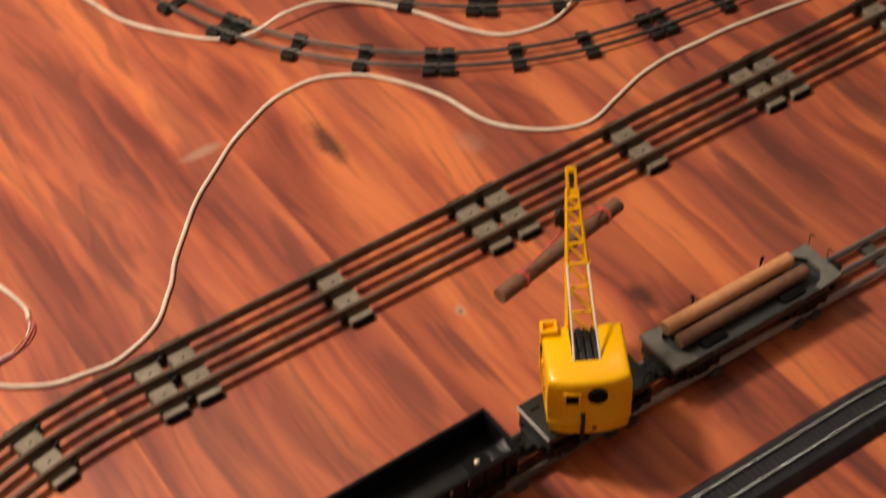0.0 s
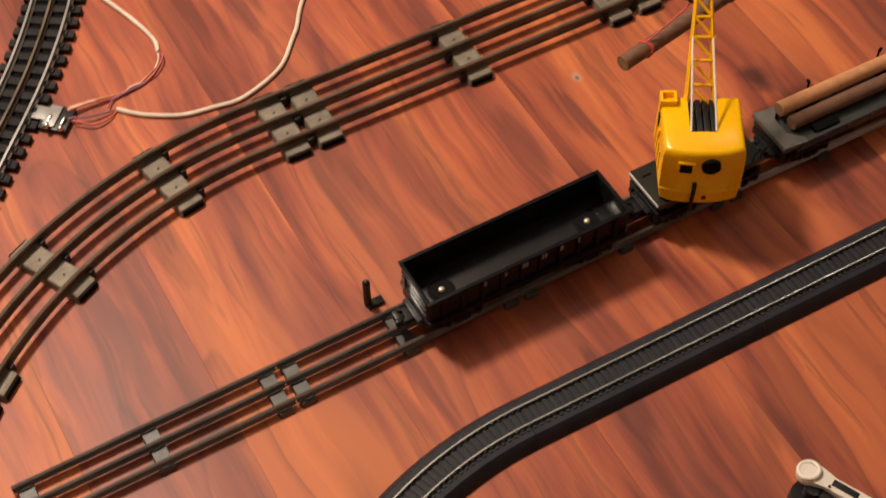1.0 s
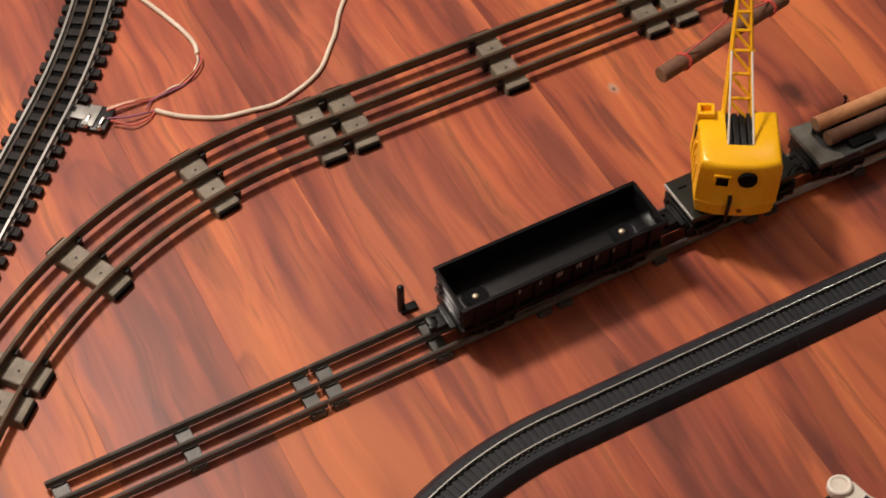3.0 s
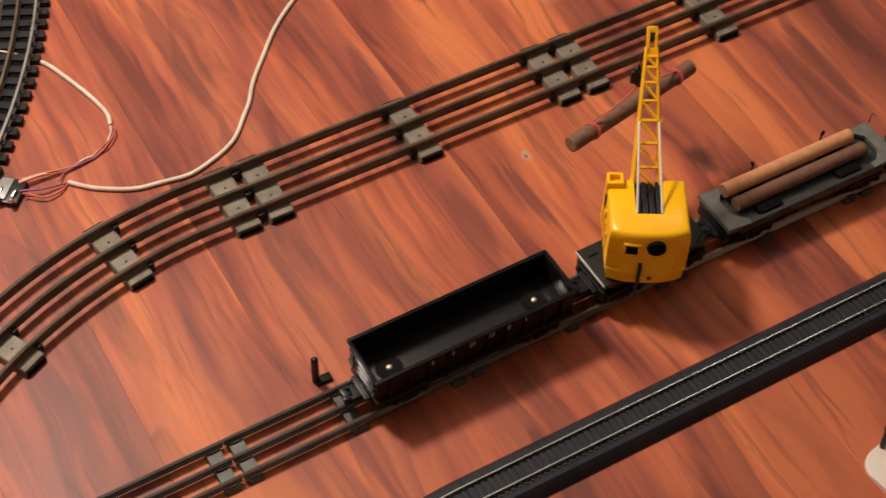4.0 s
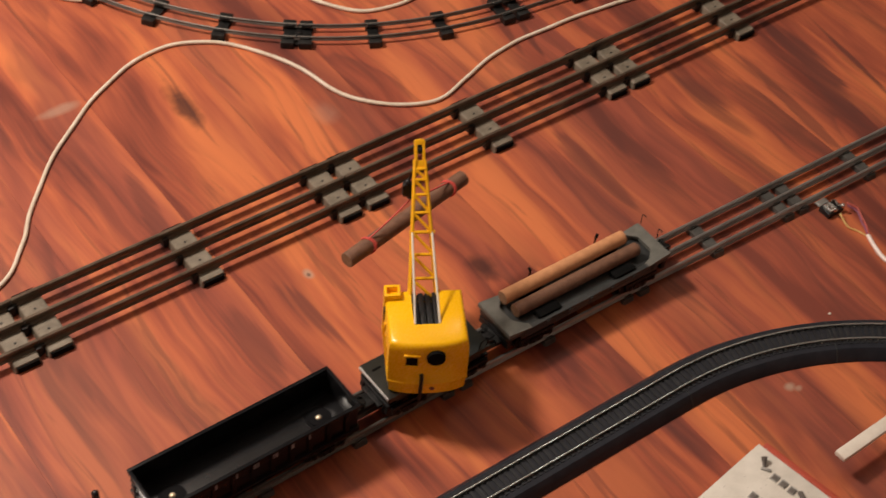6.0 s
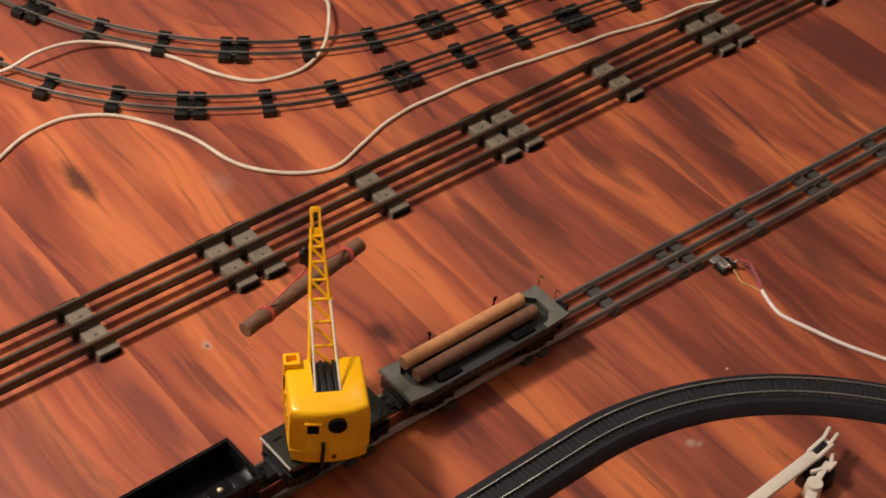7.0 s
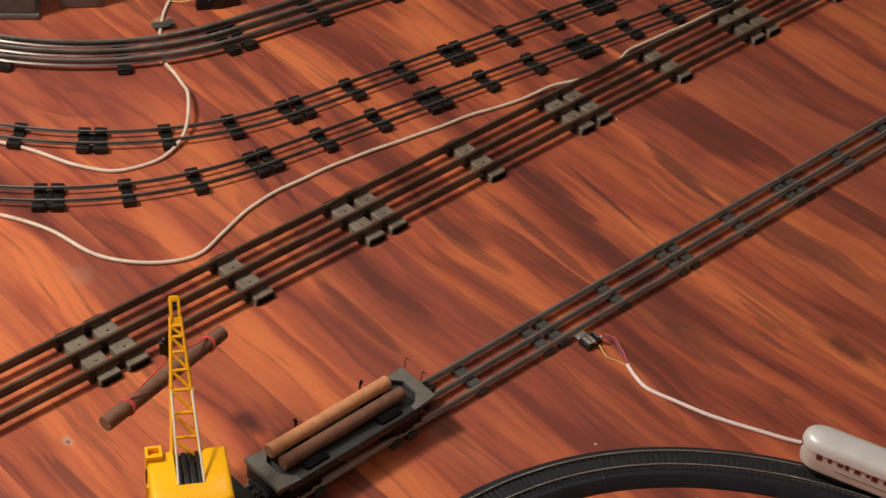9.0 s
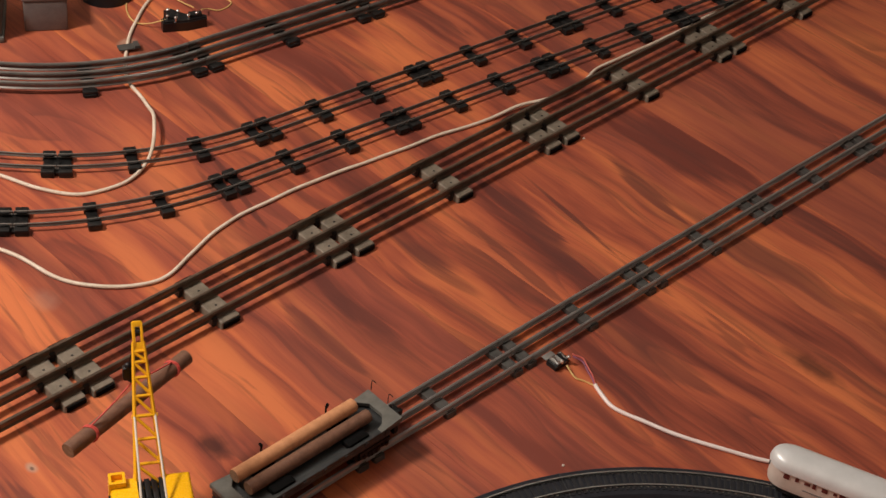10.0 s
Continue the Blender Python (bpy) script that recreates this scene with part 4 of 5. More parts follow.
    for i, u in enumerate(bays):
        up("lattice_bar", rod(bmesh.new(), spot(u, -1, 1), spot(u, 1, 1), 0.0015, sides=6), M_LATTICE, boom)
        up("lattice_bar", rod(bmesh.new(), spot(u, -1, -1), spot(u, -1, 1), 0.0010, sides=6), M_LATTICE, boom)
        up("lattice_bar", rod(bmesh.new(), spot(u, 1, -1), spot(u, 1, 1), 0.0010, sides=6), M_LATTICE, boom)
        if i + 1 < len(bays):
            v = bays[i + 1]
            up("lattice_bar", rod(bmesh.new(), spot(u, 1, 1), spot(v, -1, 1), 0.0014, sides=6), M_LATTICE, boom)
            for side in (-1, 1):
                up("lattice_bar", rod(bmesh.new(), spot(u, side, -1), spot(v, side, 1), 0.0010, sides=6), M_LATTICE, boom)
    up("boom_strap", box(bmesh.new(), foot + way * (long * 0.47) + lift * 0.004, (0.0225, 0.0030, 0.0030), tilt=rx, bevel=0.0005), M_LATTICE, boom)
    for side in (-1, 1):
        up("guy_line", rod(bmesh.new(), (side * 0.0108, notch[1] + 0.001, 0.1095), spot(0.48, side * 1.05, 1), 0.0010, sides=8), M_WHITE, label="taut white guy line")
    # hoist line and hook, swung a little to one side of the boom's tip
    top, hook = tip + way * 0.004, Vector((-0.0085, tip.y + way.y * 0.004, 0.1480))
    up("hoist_line", rod(bmesh.new(), top, hook + Vector((0, 0, 0.011)), 0.0006, sides=6), M_BLACK)
    bm = box(bmesh.new(), hook + Vector((0, 0, 0.0060)), (0.0100, 0.0070, 0.0150), bevel=0.0022)
    ball(bm, hook + Vector((0, 0, 0.0140)), 0.0034)
    tube(bm, smooth_line([hook + Vector(q) for q in ((0, 0, 0), (0.001, 0, -0.004), (0.005, 0, -0.0065), (0.008, 0, -0.003))], 5), 0.0013, 6)
    up("hook_block", bm, M_BLACK, label="black hook block")
    return m @ turn @ (hook + Vector((0.004, 0, -0.0060)))


CAB_HEADING = 60.0
HOOK = crane(0.2575)


def log(name, a, b, r, material, label, group):
    """A turned log with rounded rims and paler cut ends."""
    a, b = Vector(a), Vector(b)
    way = (b - a).normalized()
    ob = thing(name, (a + b) / 2, label, "toy log", group)
    bm = bmesh.new()
    rod(bm, a + way * 0.0006, b - way * 0.0006, r, sides=24, caps=False)
    rod(bm, a, a + way * 0.0006, r * 0.95, r, sides=24, caps=False)
    rod(bm, b - way * 0.0006, b, r, r * 0.95, sides=24, caps=False)
    part("bark", bm, material, ob)
    part("cut_end", rod(bmesh.new(), a + way * 0.0001, a + way * 0.0010, r * 0.95, sides=24), M_LOG_END, ob)
    part("cut_end", rod(bmesh.new(), b - way * 0.0010, b - way * 0.0001, r * 0.95, sides=24), M_LOG_END, ob)
    return ob


def loop(bm, centre, way, r, wire_r):
    side = way.cross(Vector((0, 0, 1))).normalized()
    up = side.cross(way)
    line = [centre + r * (math.cos(a) * side + math.sin(a) * up) + way * (0.0015 * math.sin(2 * a)) for a in (2 * math.pi * k / 20 for k in range(21))]
    return tube(bm, line, wire_r, 6)


LOG_Z, LOG_WAY = 0.1140, Vector((0.981, 0.194, 0)).normalized()
mid = Vector((HOOK.x - 0.001, HOOK.y + 0.004, LOG_Z))
hung = log("suspended_log", mid - LOG_WAY * 0.0775, mid + LOG_WAY * 0.0770, 0.0074, M_LOG_BROWN, "brown wooden log hung by red string from the crane hook", "loads")
for d in (-0.0500, 0.0560):
    bm = loop(bmesh.new(), mid + LOG_WAY * d, LOG_WAY, 0.0080, 0.0008)
    part("string_loop", loop(bm, mid + LOG_WAY * (d + 0.0018), LOG_WAY, 0.0080, 0.0007), M_STRING, hung, "pinkish red string tied round the log")
    top = mid + LOG_WAY * d + Vector((0, 0, 0.0080))
    part("sling", tube(bmesh.new(), smooth_line([top, (top + HOOK) / 2 + Vector((0, 0, -0.001)), HOOK + Vector((0, 0, 0.0002))], 5), 0.0008, 6), M_STRING, hung, "pinkish red string sling")


def flat_car(x):
    y, h = low_line(x)
    ob = thing("log_car", (x, y, 0.012), "grey plastic log car with raised ends and black stakes", "toy train car", TRAIN)
    add, m = car_tools(ob, x)
    hl, hw = 0.0985, 0.0245
    bm = box(bmesh.new(), (0, 0, 0.0345), (2 * hl - 0.004, 2 * hw - 0.004, 0.0050), bevel=0.0008)
    add("bed", bm, M_DARK_GREY)
    underframe(add, 0.088, 0.0320)
    for d in (-1, 1):
        bm = box(bmesh.new(), (0, d * (hw - 0.0026), 0.0375), (2 * hl - 0.004, 0.0052, 0.0050), bevel=0.0012)
        box(bm, (0, d * (hw - 0.0010), 0.0325), (2 * hl - 0.030, 0.0024, 0.0060), bevel=0.0006)
        add("side_sill", bm, M_DARK_GREY)
        for k in range(7):
            add("stake_pocket", box(bmesh.new(), (-0.078 + k * 0.026, d * hw, 0.0355), (0.0040, 0.0022, 0.0062), bevel=0.0005), M_DARK_GREY)
        # raised end: a plate with a mitred recess that takes the logs
        plan = [(0, -hw), (0, hw), (0.027, hw), (0.027, hw - 0.006), (0.021, hw - 0.006), (0.0125, hw - 0.0150), (0.0125, 0.0150 - hw), (0.021, 0.006 - hw), (0.027, 0.006 - hw), (0.027, -hw)]
        bm = bmesh.new()
        rows = [[bm.verts.new((d * (hl - u), v, z - (0.0040 if u > 0.025 else 0) * (z > 0.04))) for u, v in plan] for z in (0.0390, 0.0440)]
        for k in range(len(plan)):
            bm.faces.new((rows[0][k - 1], rows[0][k], rows[1][k], rows[1][k - 1]))
        bm.faces.new(rows[0]), bm.faces.new(rows[1])
        bmesh.ops.bevel(bm, geom=[e for e in bm.edges if min(v.co.z for v in e.verts) > 0.04], offset=0.0007, segments=2, affect="EDGES")
        add("end_rack", bm, M_GREY)
        add("end_sill", box(bmesh.new(), (d * (hl - 0.0040), 0, 0.0355), (0.0072, 2 * hw - 0.006, 0.0068), bevel=0.0008), M_FRAME, label="black end sill")
        truck(add, d * 0.064)
        coupler(add, d * (hl + 0.004), d)
        for e in (-1, 1):
            if e > 0:
                add("stake", rod(rod(bmesh.new(), (d * 0.040, e * 0.0222, 0.0370), (d * 0.040, e * 0.0222, 0.0590), 0.0010, sides=8), (d * 0.040, e * 0.0222, 0.0570), (d * 0.042, e * 0.0222, 0.0605), 0.0016, sides=8), M_VOID)
            add("chock", box(bmesh.new(), (d * 0.046, e * 0.0150, 0.0395), (0.026, 0.0110, 0.0065), bevel=0.0014), M_VOID)
    for e in (-1, 1):
        add("handrail", tube(bmesh.new(), smooth_line([(hl - 0.003, e * 0.012 + 0.006, 0.050), (hl - 0.003, e * 0.012 + 0.006, 0.062), (hl - 0.0025, e * 0.012 + 0.001, 0.0625)], 4), 0.0005, 6), M_FRAME)
    return ob


flat_car(0.4335)
LOAD = "logs on the log car"
log("log", (0.3545, -0.2285, 0.0500), (0.5015, -0.2292, 0.0500), 0.0070, M_LOG, "smooth tan wooden log lying on the log car", LOAD)
log("log", (0.3575, -0.2445, 0.0450), (0.5065, -0.2452, 0.0450), 0.0068, M_LOG_BROWN, "darker brown wooden log lying on the log car", LOAD)

lever_ob = thing("track_lever", (-0.055, -0.205, 0), "small black lever standing beside the train track", "lever")
part("base", box(bmesh.new(), (-0.050, -0.207, 0.0020), (0.016, 0.008, 0.004), bevel=0.0008), M_FRAME, lever_ob)
part("post", rod(ball(bmesh.new(), (-0.056, -0.205, 0.032), 0.0034), (-0.056, -0.205, 0.002), (-0.056, -0.205, 0.032), 0.0034, sides=12), M_BLACK, lever_ob)

# ---- small streamlined car on the roadbed track ----
NOSE = 0.816


def streamliner():
    x, y, h = east.at(NOSE + 0.12)
    ob = thing("passenger_car", (x, y, 0.0158), "streamlined silver passenger car with red lettering on the roadbed track", "toy train car")
    m = Matrix.Translation((x, y, 0)) @ Matrix.Rotation(h + math.pi, 4, "Z")
    hw, z1 = 0.0174, 0.0640

    def add(name, bm, material, parent=None, **k):
        bmesh.ops.transform(bm, matrix=m, verts=bm.verts)
        return part(name, bm, material, parent or ob, **k)

    def shell(bm, rows):
        n = len(rows[0])
        made = [[bm.verts.new(q) for q in row] for row in rows]
        for a, b in zip(made, made[1:]):
            for i in range(n):
                bm.faces.new((a[i], a[(i + 1) % n], b[(i + 1) % n], b[i]))
        bm.faces.new(made[0][::-1]), bm.faces.new(made[-1])
        return bm

    def plan(inset, z, nose):
        pts = [(-0.12, -(hw - inset), z)]
        for k in range(11):
            a = -math.pi / 2 + math.pi * k / 10
            pts.append((0.12 - nose - inset + (nose) * math.cos(a), (hw - inset) * math.sin(a), z))
        return pts + [(-0.12, hw - inset, z)]

    add("body", shell(bmesh.new(), [plan(i, z, 0.020) for z, i in ((0.0228, 0.0060), (0.0245, 0.0036), (0.0290, 0.0024), (0.0488, 0.0018), (0.0500, 0.0018))]), M_CREAM)
    add("roof", shell(bmesh.new(), [plan(i, z, 0.020) for z, i in ((0.0500, 0.0), (0.0545, 0.0003), (0.0585, 0.0016), (0.0613, 0.0042), (0.0631, 0.0084), (z1, 0.0130))]), M_SILVER, smooth=60)
    add("underframe", shell(bmesh.new(), [plan(0.0075, z, 0.018) for z in (0.0185, 0.0240)]), M_BLACK)
    for e in (-1, 1):
        for k in range(20):
            add("lettering_bar", box(bmesh.new(), (0.098 - k * 0.0092 - 0.0012 * (k % 3), e * (hw - 0.0017), 0.0446 + 0.0006 * (k % 2)), (0.0058 - 0.0022 * (k % 2), 0.0005, 0.0062 - 0.0014 * (k % 3))), M_DARK_RED, smooth=0)
        add("side_band", box(bmesh.new(), (-0.015, e * (hw - 0.0021), 0.0345), (0.19, 0.0006, 0.0010)), M_GREY_MARK, smooth=0)
    add("end_mark", box(bmesh.new(), (0.1178, 0.003, 0.0440), (0.0010, 0.0040, 0.0050)), M_BLACK, smooth=0)
    for d in (-1, 1):
        bm = bmesh.new()
        for k in (-1, 1):
            for e in (-1, 1):
                rod(bm, (d * 0.085 + k * 0.012, e * 0.0070, 0.0212), (d * 0.085 + k * 0.012, e * 0.0098, 0.0212), 0.0054, sides=14)
            box(bm, (d * 0.085, k * 0.0115, 0.0210), (0.036, 0.0020, 0.0050), bevel=0.0005)
        box(bm, (d * 0.085, 0, 0.0235), (0.030, 0.020, 0.0030))
        add("bogie", bm, M_BLACK)
    return ob


streamliner()

# ---- little house ----
HOUSE = Matrix.Translation((0.327, -0.504, 0)) @ Matrix.Rotation(radians(8.7), 4, "Z")


def house():
    ob = thing("toy_house", HOUSE @ Vector((0.055, -0.045, 0)), "small red plastic house with weathered off-white flat roof", "toy house")

    def add(name, bm, material, parent=None, label="", smooth=35.0):
        bmesh.ops.transform(bm, matrix=HOUSE, verts=bm.verts)
        return part(name, bm, material, parent or ob, label, smooth)

    w, d = 0.112, 0.092
    ring = []
    for cx, cy, start, turn_r in ((w + 0.008, 0.002, 0, 0.006), (-0.003, -0.012, 90, 0.019), (-0.003, -d + 0.002, 180, 0.019), (w + 0.008, -d - 0.006, 270, 0.006)):
        ring += [(cx + turn_r * math.cos(q), cy + turn_r * math.sin(q)) for q in (radians(start + 15 * k) for k in range(7))]
    add("base", slab(bmesh.new(), ring, 0.0, 0.0042, 0.0012), M_WHITE, label="off-white base with rounded corners")
    add("wall", box(bmesh.new(), (w / 2, -0.007, 0.0260), (w - 0.008, 0.0030, 0.0440)), M_RED)
    add("wall", box(bmesh.new(), (0.0060, -d / 2, 0.0260), (0.0030, d - 0.016, 0.0440)), M_RED)
    add("wall", box(bmesh.new(), (w - 0.0060, -d / 2, 0.0260), (0.0030, d - 0.016, 0.0440)), M_RED)
    add("wall", box(bmesh.new(), (w / 2, -d + 0.007, 0.0260), (w - 0.008, 0.0030, 0.0440)), M_RED)
    for k in range(3):
        win = add("window", box(bmesh.new(), (0.0042, -0.028 - k * 0.020, 0.024), (0.0016, 0.0085, 0.013)), M_BLACK)
        add("sill", box(bmesh.new(), (0.0036, -0.028 - k * 0.020, 0.0165), (0.003, 0.0105, 0.0022), bevel=0.0005), M_RED, win)
    for k in (-0.012, -d + 0.012):
        add("pilaster", box(bmesh.new(), (0.0035, k, 0.0250), (0.0040, 0.0050, 0.0420), bevel=0.0006), M_RED)
    add("awning", box(bmesh.new(), (-0.001, -0.058, 0.0360), (0.011, 0.040, 0.0020), bevel=0.0006, tilt=Matrix.Rotation(radians(-22), 4, "Y")), M_ROOF)
    roof = add("roof", box(bmesh.new(), (w / 2, -d / 2, 0.0500), (w, d, 0.0040), bevel=0.0007), M_ROOF)
    for cx, cy, sx, sy in ((w + 0.0034, -d / 2 - 0.004, 0.0066, d),):
        add("trim", box(bmesh.new(), (cx, cy, 0.0495), (sx, sy, 0.0052), bevel=0.0012), M_RED, roof)
    for k in range(9):
        add("eave_tile", box(bmesh.new(), (0.0010 - 0.0012 * (k % 2), -0.006 - k * (d - 0.012) / 8, 0.0470 + 0.0006 * (k % 3)), (0.0052, 0.0094, 0.0050), bevel=0.0016), M_RED, roof)
    for row in range(3):
        for k in range(3):
            spot = (w - 0.019 - row * 0.029, -0.032 - k * 0.0090 + row * 0.001)
            add("roof_vent", box(bmesh.new(), (*spot, 0.0522), (0.0076, 0.0068, 0.0022), radians(4), bevel=0.0008), M_STAIN, roof)
            add("vent_opening", box(bmesh.new(), (spot[0] - 0.0006, spot[1] - 0.0004, 0.0530), (0.0050, 0.0046, 0.0012), radians(4)), M_VENT, roof)
        add("vent_hood", box(bmesh.new(), (w - 0.018 - row * 0.029, -0.060 + row * 0.001, 0.0532), (0.0046, 0.0105, 0.0030), radians(-28), bevel=0.0012), M_VENT, roof)
    add("vent_hood", rod(bmesh.new(), (w - 0.0165, -0.0190, 0.0520), (w - 0.0115, -0.0135, 0.0575), 0.0012, 0.0028, sides=14), M_VENT, roof)
    add("vent_hood", box(bmesh.new(), (w - 0.0180, -0.0215, 0.0526), (0.0030, 0.0085, 0.0020), radians(25), bevel=0.0006), M_STAIN, roof)
    add("roof_patch", box(bmesh.new(), (0.0125, -0.0060, 0.0524), (0.0135, 0.0075, 0.0010), radians(4), bevel=0.0003), M_STAIN, roof)
    bm = tube(bmesh.new(), smooth_line([(0.007, 0.004, 0.004), (0.008, 0.005, 0.022), (0.012, 0.006, 0.040), (0.016, 0.006, 0.049)], 5), 0.0026, 10)
    ball(bm, (0.016, 0.006, 0.049), 0.0030, 0.8)
    ball(bm, (0.009, 0.006, 0.028), 0.0036, 1.2)
    add("corner_lamp", bm, M_BLACK, label="small black lamp bracket")
    return ob


house()


# ---- white gate arms lying past the roadbed track ----
def gate_arm(name, ring):
    ox, oy, turn, label = ring
    ob = thing(name, (ox, oy, 0), label, "toy crossing gate", "crossing gates")
    m = Matrix.Translation((ox, oy, 0)) @ Matrix.Rotation(turn, 4, "Z")

    def add(part_name, bm, material, parent=None, text=""):
        bmesh.ops.transform(bm, matrix=m, verts=bm.verts)
        return part(part_name, bm, material, parent or ob, text)
    return ob, add


ob, add = gate_arm("crossing_gate", (0.166, -0.537, radians(-64), "white plastic crossing gate with ring end on a black base"))
bm = bmesh.new()
for k in range(2):
    rod(bm, (0.004 + k * 0.014, -0.010, 0), (0.004 + k * 0.014, -0.010, 0.0120), 0.0150, 0.0140, sides=28)
    rod(bm, (0.006 + k * 0.012, -0.008, 0.0120), (0.006 + k * 0.012, -0.008, 0.0225), 0.0080, 0.0070, sides=20)
add("base", bm, M_BLACK, text="round black base")

# head of the arm: a shallow dish that narrows to a waist, then the long bar
head = [(-0.003 + 0.0102 * math.cos(a), 0.0102 * math.sin(a)) for a in (radians(50 + 26 * k) for k in range(11))]
bm = slab(bmesh.new(), head + [(0.0120, -0.0052), (0.0180, -0.0058), (0.110, -0.0072), (0.110, 0.0072), (0.0180, 0.0058), (0.0120, 0.0060)], 0.0222, 0.0282, 0.0012)
arm = add("arm", bm, M_WHITE)
rim = [Vector((-0.0038 + 0.0080 * math.cos(a), 0.0080 * math.sin(a), 0.0284 + 0.0016 * math.cos(a))) for a in (2 * math.pi * k / 28 for k in range(29))]
add("ring", tube(bmesh.new(), rim, 0.0019, 8), M_WHITE, arm)
add("slot", box(bmesh.new(), (0.0275, 0.0012, 0.0278), (0.0220, 0.0062, 0.0016), bevel=0.0004), M_BLACK, arm, "dark slot")
add("pin", rod(bmesh.new(), (0.0160, -0.0040, 0.0275), (0.0160, -0.0040, 0.0290), 0.0012, sides=10), M_BLACK, arm)

ob, add = gate_arm("crossing_gate", (0.507, -0.5262, radians(2), "white plastic crossing gate with forked end on a black base"))
add("base", box(rod(rod(bmesh.new(), (0.104, -0.007, 0), (0.104, -0.007, 0.013), 0.0185, 0.0170, sides=28), (0.104, -0.007, 0.013), (0.104, -0.007, 0.0215), 0.0110, 0.0100, sides=20), (0.094, -0.009, 0.008), (0.024, 0.018, 0.016), bevel=0.002), M_BLACK, text="round black base")
bm = box(bmesh.new(), (0.0520, 0, 0.0250), (0.104, 0.0122, 0.0060), bevel=0.0020)
for e in (-1, 1):
    box(bm, (0.1130, e * 0.0050 + 0.0010, 0.0256), (0.026, 0.0040, 0.0064), radians(3), bevel=0.0013)
    box(bm, (0.1310, e * 0.0044 + 0.0042, 0.0262), (0.0190, 0.0036, 0.0056), radians(14 + 3 * e), bevel=0.0013)
box(bm, (0.1255, 0.0022, 0.0235), (0.006, 0.0105, 0.0040), bevel=0.0012)
arm = add("arm", bm, M_WHITE)
add("slot", box(bmesh.new(), (0.1135, 0.0010, 0.0252), (0.018, 0.0070, 0.0050), radians(3), bevel=0.0008), M_BLACK, arm)
bm = box(bmesh.new(), (0.0990, -0.0155, 0.0200), (0.024, 0.0064, 0.0050), radians(16), bevel=0.0014)
box(bm, (0.1140, -0.0130, 0.0215), (0.016, 0.0034, 0.0044), radians(32), bevel=0.0010)
box(bm, (0.1090, -0.0180, 0.0215), (0.013, 0.0034, 0.0044), radians(6), bevel=0.0010)
box(bm, (0.0930, -0.0120, 0.0215), (0.012, 0.0034, 0.0044), radians(-22), bevel=0.0010)
rod(bm, (0.0800, -0.0205, 0.006), (0.0800, -0.0205, 0.0235), 0.0088, 0.0074, sides=20)
box(bm, (0.0700, -0.0260, 0.0150), (0.022, 0.0100, 0.0080), radians(28), bevel=0.0018)
add("counterweight", bm, M_WHITE)

# ---- things behind the back track ----
ob = thing("power_pack", (0.60, 0.64, 0), "dark grey train transformer box standing on the floor", "transformer")
turn = radians(-35)
part("case", box(box(bmesh.new(), (0.600, 0.640, 0.040), (0.120, 0.090, 0.076), turn, bevel=0.004), (0.600, 0.640, 0.004), (0.126, 0.096, 0.008), turn, bevel=0.002), M_GREY, ob)
part("panel", box(bmesh.new(), (0.600, 0.640, 0.0790), (0.090, 0.060, 0.003), turn, bevel=0.001), M_GREY, ob)
part("knob", rod(bmesh.new(), (0.60, 0.64, 0.080), (0.60, 0.64, 0.095), 0.014, 0.012, sides=24), M_BLACK, ob)

ob = thing("parts_box", (0.699, 0.584, 0), "plain grey plastic box standing on the floor beside the transformer", "box")
turn = radians(-31)
part("body", box(bmesh.new(), (0.699, 0.584, 0.0230), (0.055, 0.060, 0.0460), turn, bevel=0.003), M_HAZE, ob)
part("lid", box(bmesh.new(), (0.699, 0.584, 0.0485), (0.058, 0.063, 0.0060), turn, bevel=0.002), M_HAZE, ob)

ob = thing("switch_motor", (0.835, 0.462, 0), "small black switch machine with bright terminal screws behind the track", "track switch")
turn = radians(-25)
arm_plan = [(-0.030, -0.010), (0.004, -0.011), (0.030, -0.006), (0.031, 0.003), (0.006, 0.004), (-0.004, 0.012), (-0.012, 0.026), (-0.022, 0.024), (-0.016, 0.010), (-0.030, 0.002)]
c, sn = math.cos(turn), math.sin(turn)
part("housing", slab(bmesh.new(), [(0.835 + c * u - sn * v, 0.466 + sn * u + c * v) for u, v in arm_plan], 0.0, 0.0150, 0.0018), M_BLACK, ob)
part("cover", box(box(bmesh.new(), (0.850, 0.461, 0.0160), (0.018, 0.010, 0.006), turn, bevel=0.002), (0.822, 0.478, 0.0155), (0.010, 0.016, 0.005), turn, bevel=0.002), M_BLACK, ob)
for dx, dy in ((-0.018, 0.006), (-0.012, -0.004), (0.018, -0.010), (-0.008, 0.018), (0.006, -0.008), (0.001, 0.008)):
    part("screw", rod(ball(bmesh.new(), (0.832 + dx, 0.468 + dy, 0.0200), 0.0026, 0.7), (0.832 + dx, 0.468 + dy, 0.012), (0.832 + dx, 0.468 + dy, 0.0200), 0.0013, sides=8), M_STEEL, ob)
ob = thing("round_weight", (0.800, 0.590, 0), "round black base standing on the floor", "lamp base")
part("base", rod(rod(bmesh.new(), (0.80, 0.59, 0), (0.80, 0.59, 0.016), 0.036, 0.034, sides=32), (0.80, 0.59, 0.016), (0.80, 0.59, 0.05), 0.018, 0.016, sides=24), M_BLACK, ob)
ob = thing("cable_bracket", (0.745, 0.462, 0), "small bent tin bracket on the cable", "bracket")
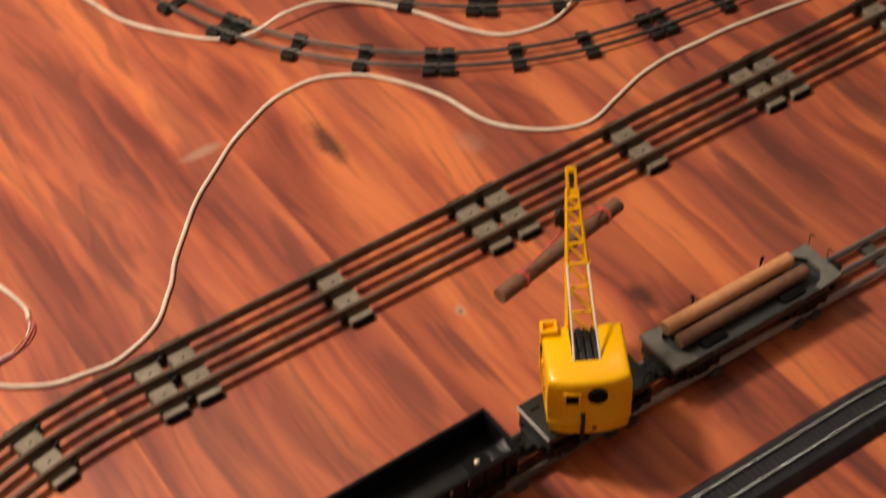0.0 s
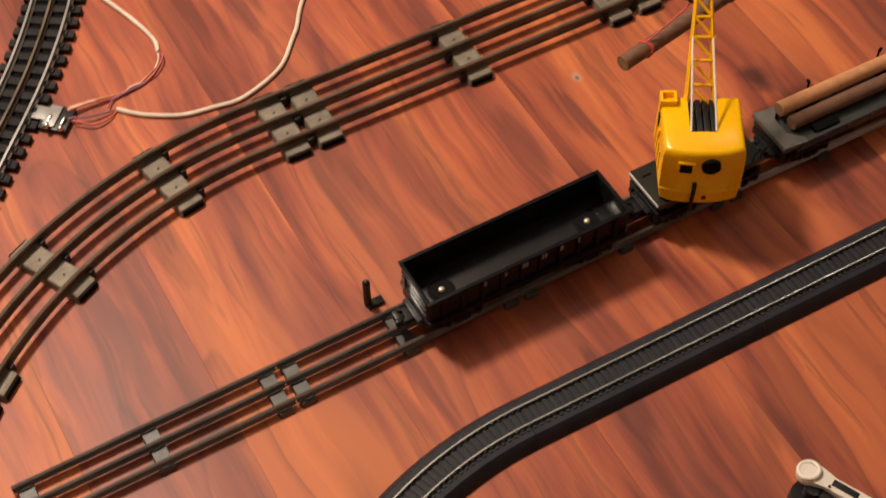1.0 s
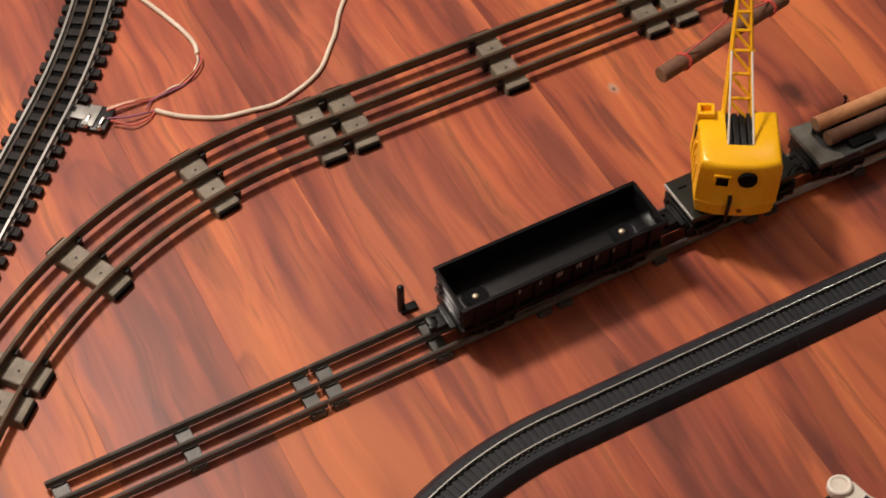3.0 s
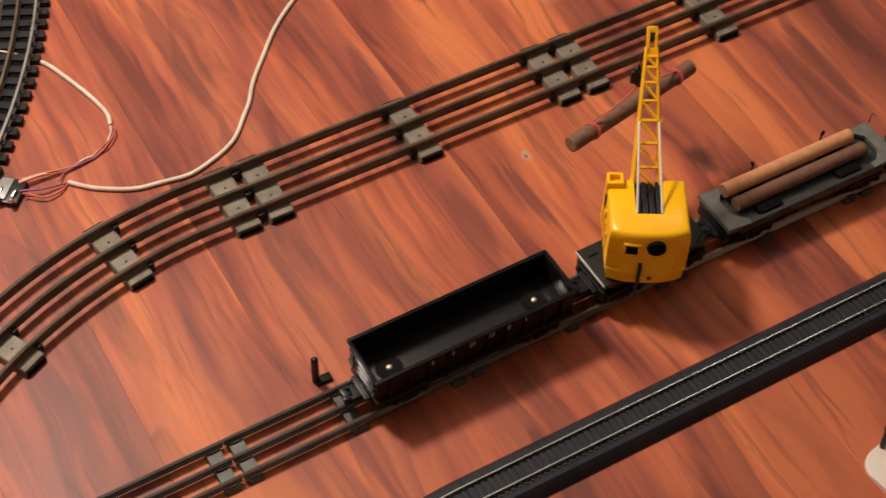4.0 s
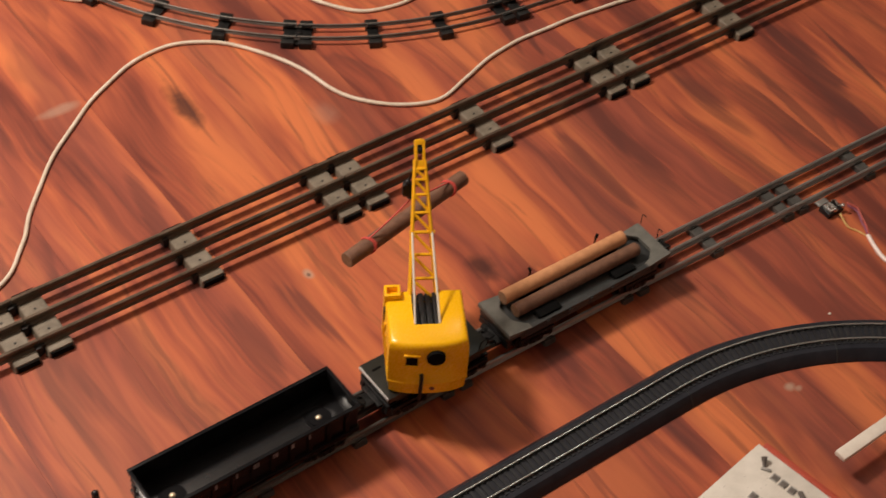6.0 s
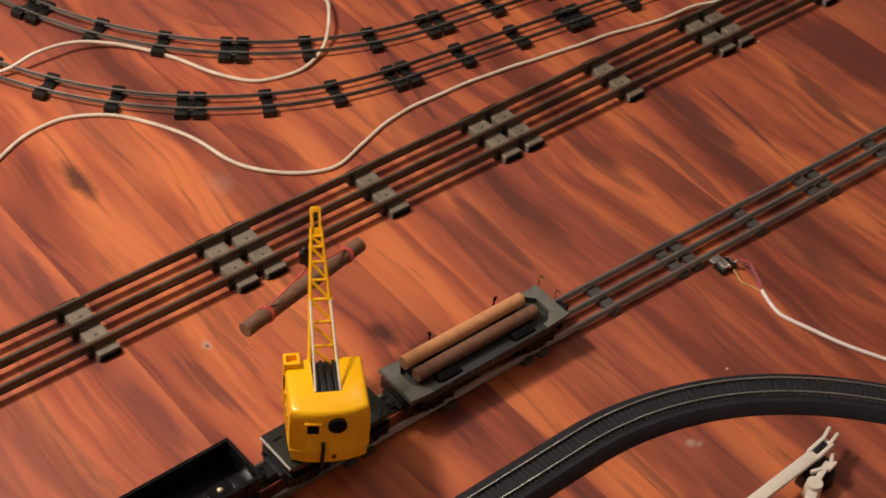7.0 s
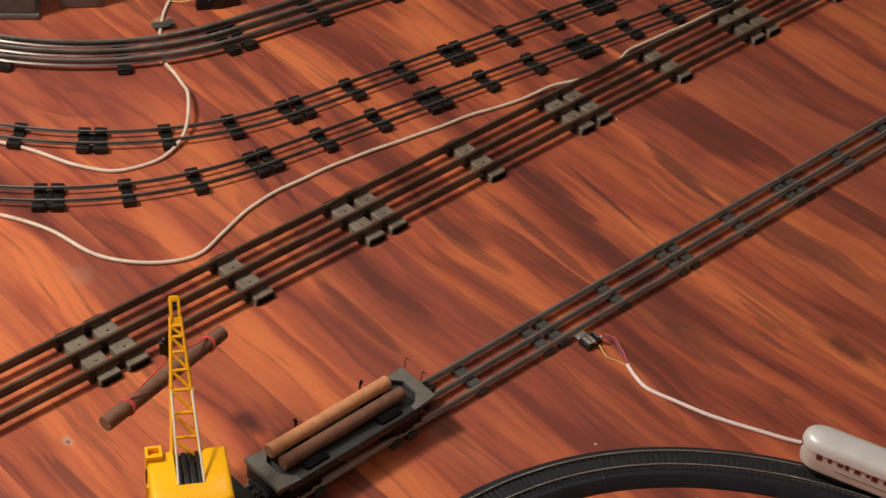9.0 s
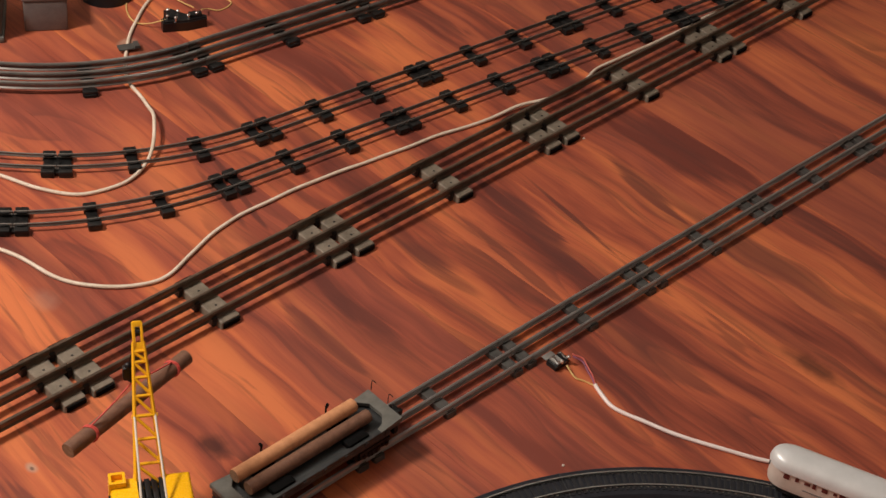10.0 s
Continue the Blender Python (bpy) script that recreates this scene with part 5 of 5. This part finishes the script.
part("plate", box(box(bmesh.new(), (0.742, 0.461, 0.0056), (0.028, 0.013, 0.0012), radians(-20)), (0.752, 0.458, 0.0070), (0.007, 0.013, 0.0036), radians(-20), bevel=0.0006), M_TIN_GREY, ob)
wire("thin yellow wire from the switch machine", [(0.812, 0.474, 0.014), (0.796, 0.489, 0.006), (0.788, 0.512), (0.800, 0.545), (0.83, 0.58)], M_YELLOW_WIRE)
wire("thin orange wire curling behind the back track", [(0.868, 0.470, 0.012), (0.885, 0.478, 0.003), (0.900, 0.470), (0.925, 0.478), (0.915, 0.51), (0.90, 0.56)], M_YELLOW_WIRE)
wire("thin orange wire standing behind the back track", [(0.862, 0.480, 0.012), (0.866, 0.510, 0.004), (0.868, 0.545), (0.88, 0.60)], M_YELLOW_WIRE)

# ---- crumbs on the floor ----
for x, y, r in ((1.083, -0.030, 0.0016), (0.643, -0.388, 0.0014)):
    bm = ball(bmesh.new(), (x, y, r * 0.55), r, 0.6)
    for v in bm.verts:
        v.co.x += 0.3 * r * math.sin(900 * v.co.y + v.index)
    tagged(part("crumb", bm, M_CREAM), "tiny white crumb lying on the wooden floor", "crumb", "crumbs")

# ---- floor planks ----
PW, PL = 0.128, 3.2


def plank_mesh(long):
    bm = bmesh.new()
    g = 0.00010
    w = PW / 2 - g
    rows = []
    for inset, z in ((0.0, -0.009), (0.0, 0.0)):
        rows.append([bm.verts.new((x * (w - inset), y * (long / 2 - g - inset), z)) for x, y in ((-1, -1), (1, -1), (1, 1), (-1, 1))])
    for p, q in zip(rows, rows[1:]):
        for i in range(4):
            bm.faces.new((p[i], p[(i + 1) % 4], q[(i + 1) % 4], q[i]))
    bm.faces.new(rows[-1])
    return mesh_of("plank", bm, M_PLANK, 0)


PLANKS = {}
for i in range(-17, 25):
    x = 0.947 + (i - 7) * PW - PW / 2
    start = Y0 + ((i * 0.437) % 1.0) * 1.6 - PL
    for k in range(3):
        low, high = max(Y0, start + k * PL), min(Y1, start + (k + 1) * PL)
        if high - low > 0.02 and X0 < x < X1:
            long = round(high - low, 3)
            if long not in PLANKS:
                PLANKS[long] = plank_mesh(long)
            again("plank", PLANKS[long], floor, x, (low + high) / 2, 0, 0)
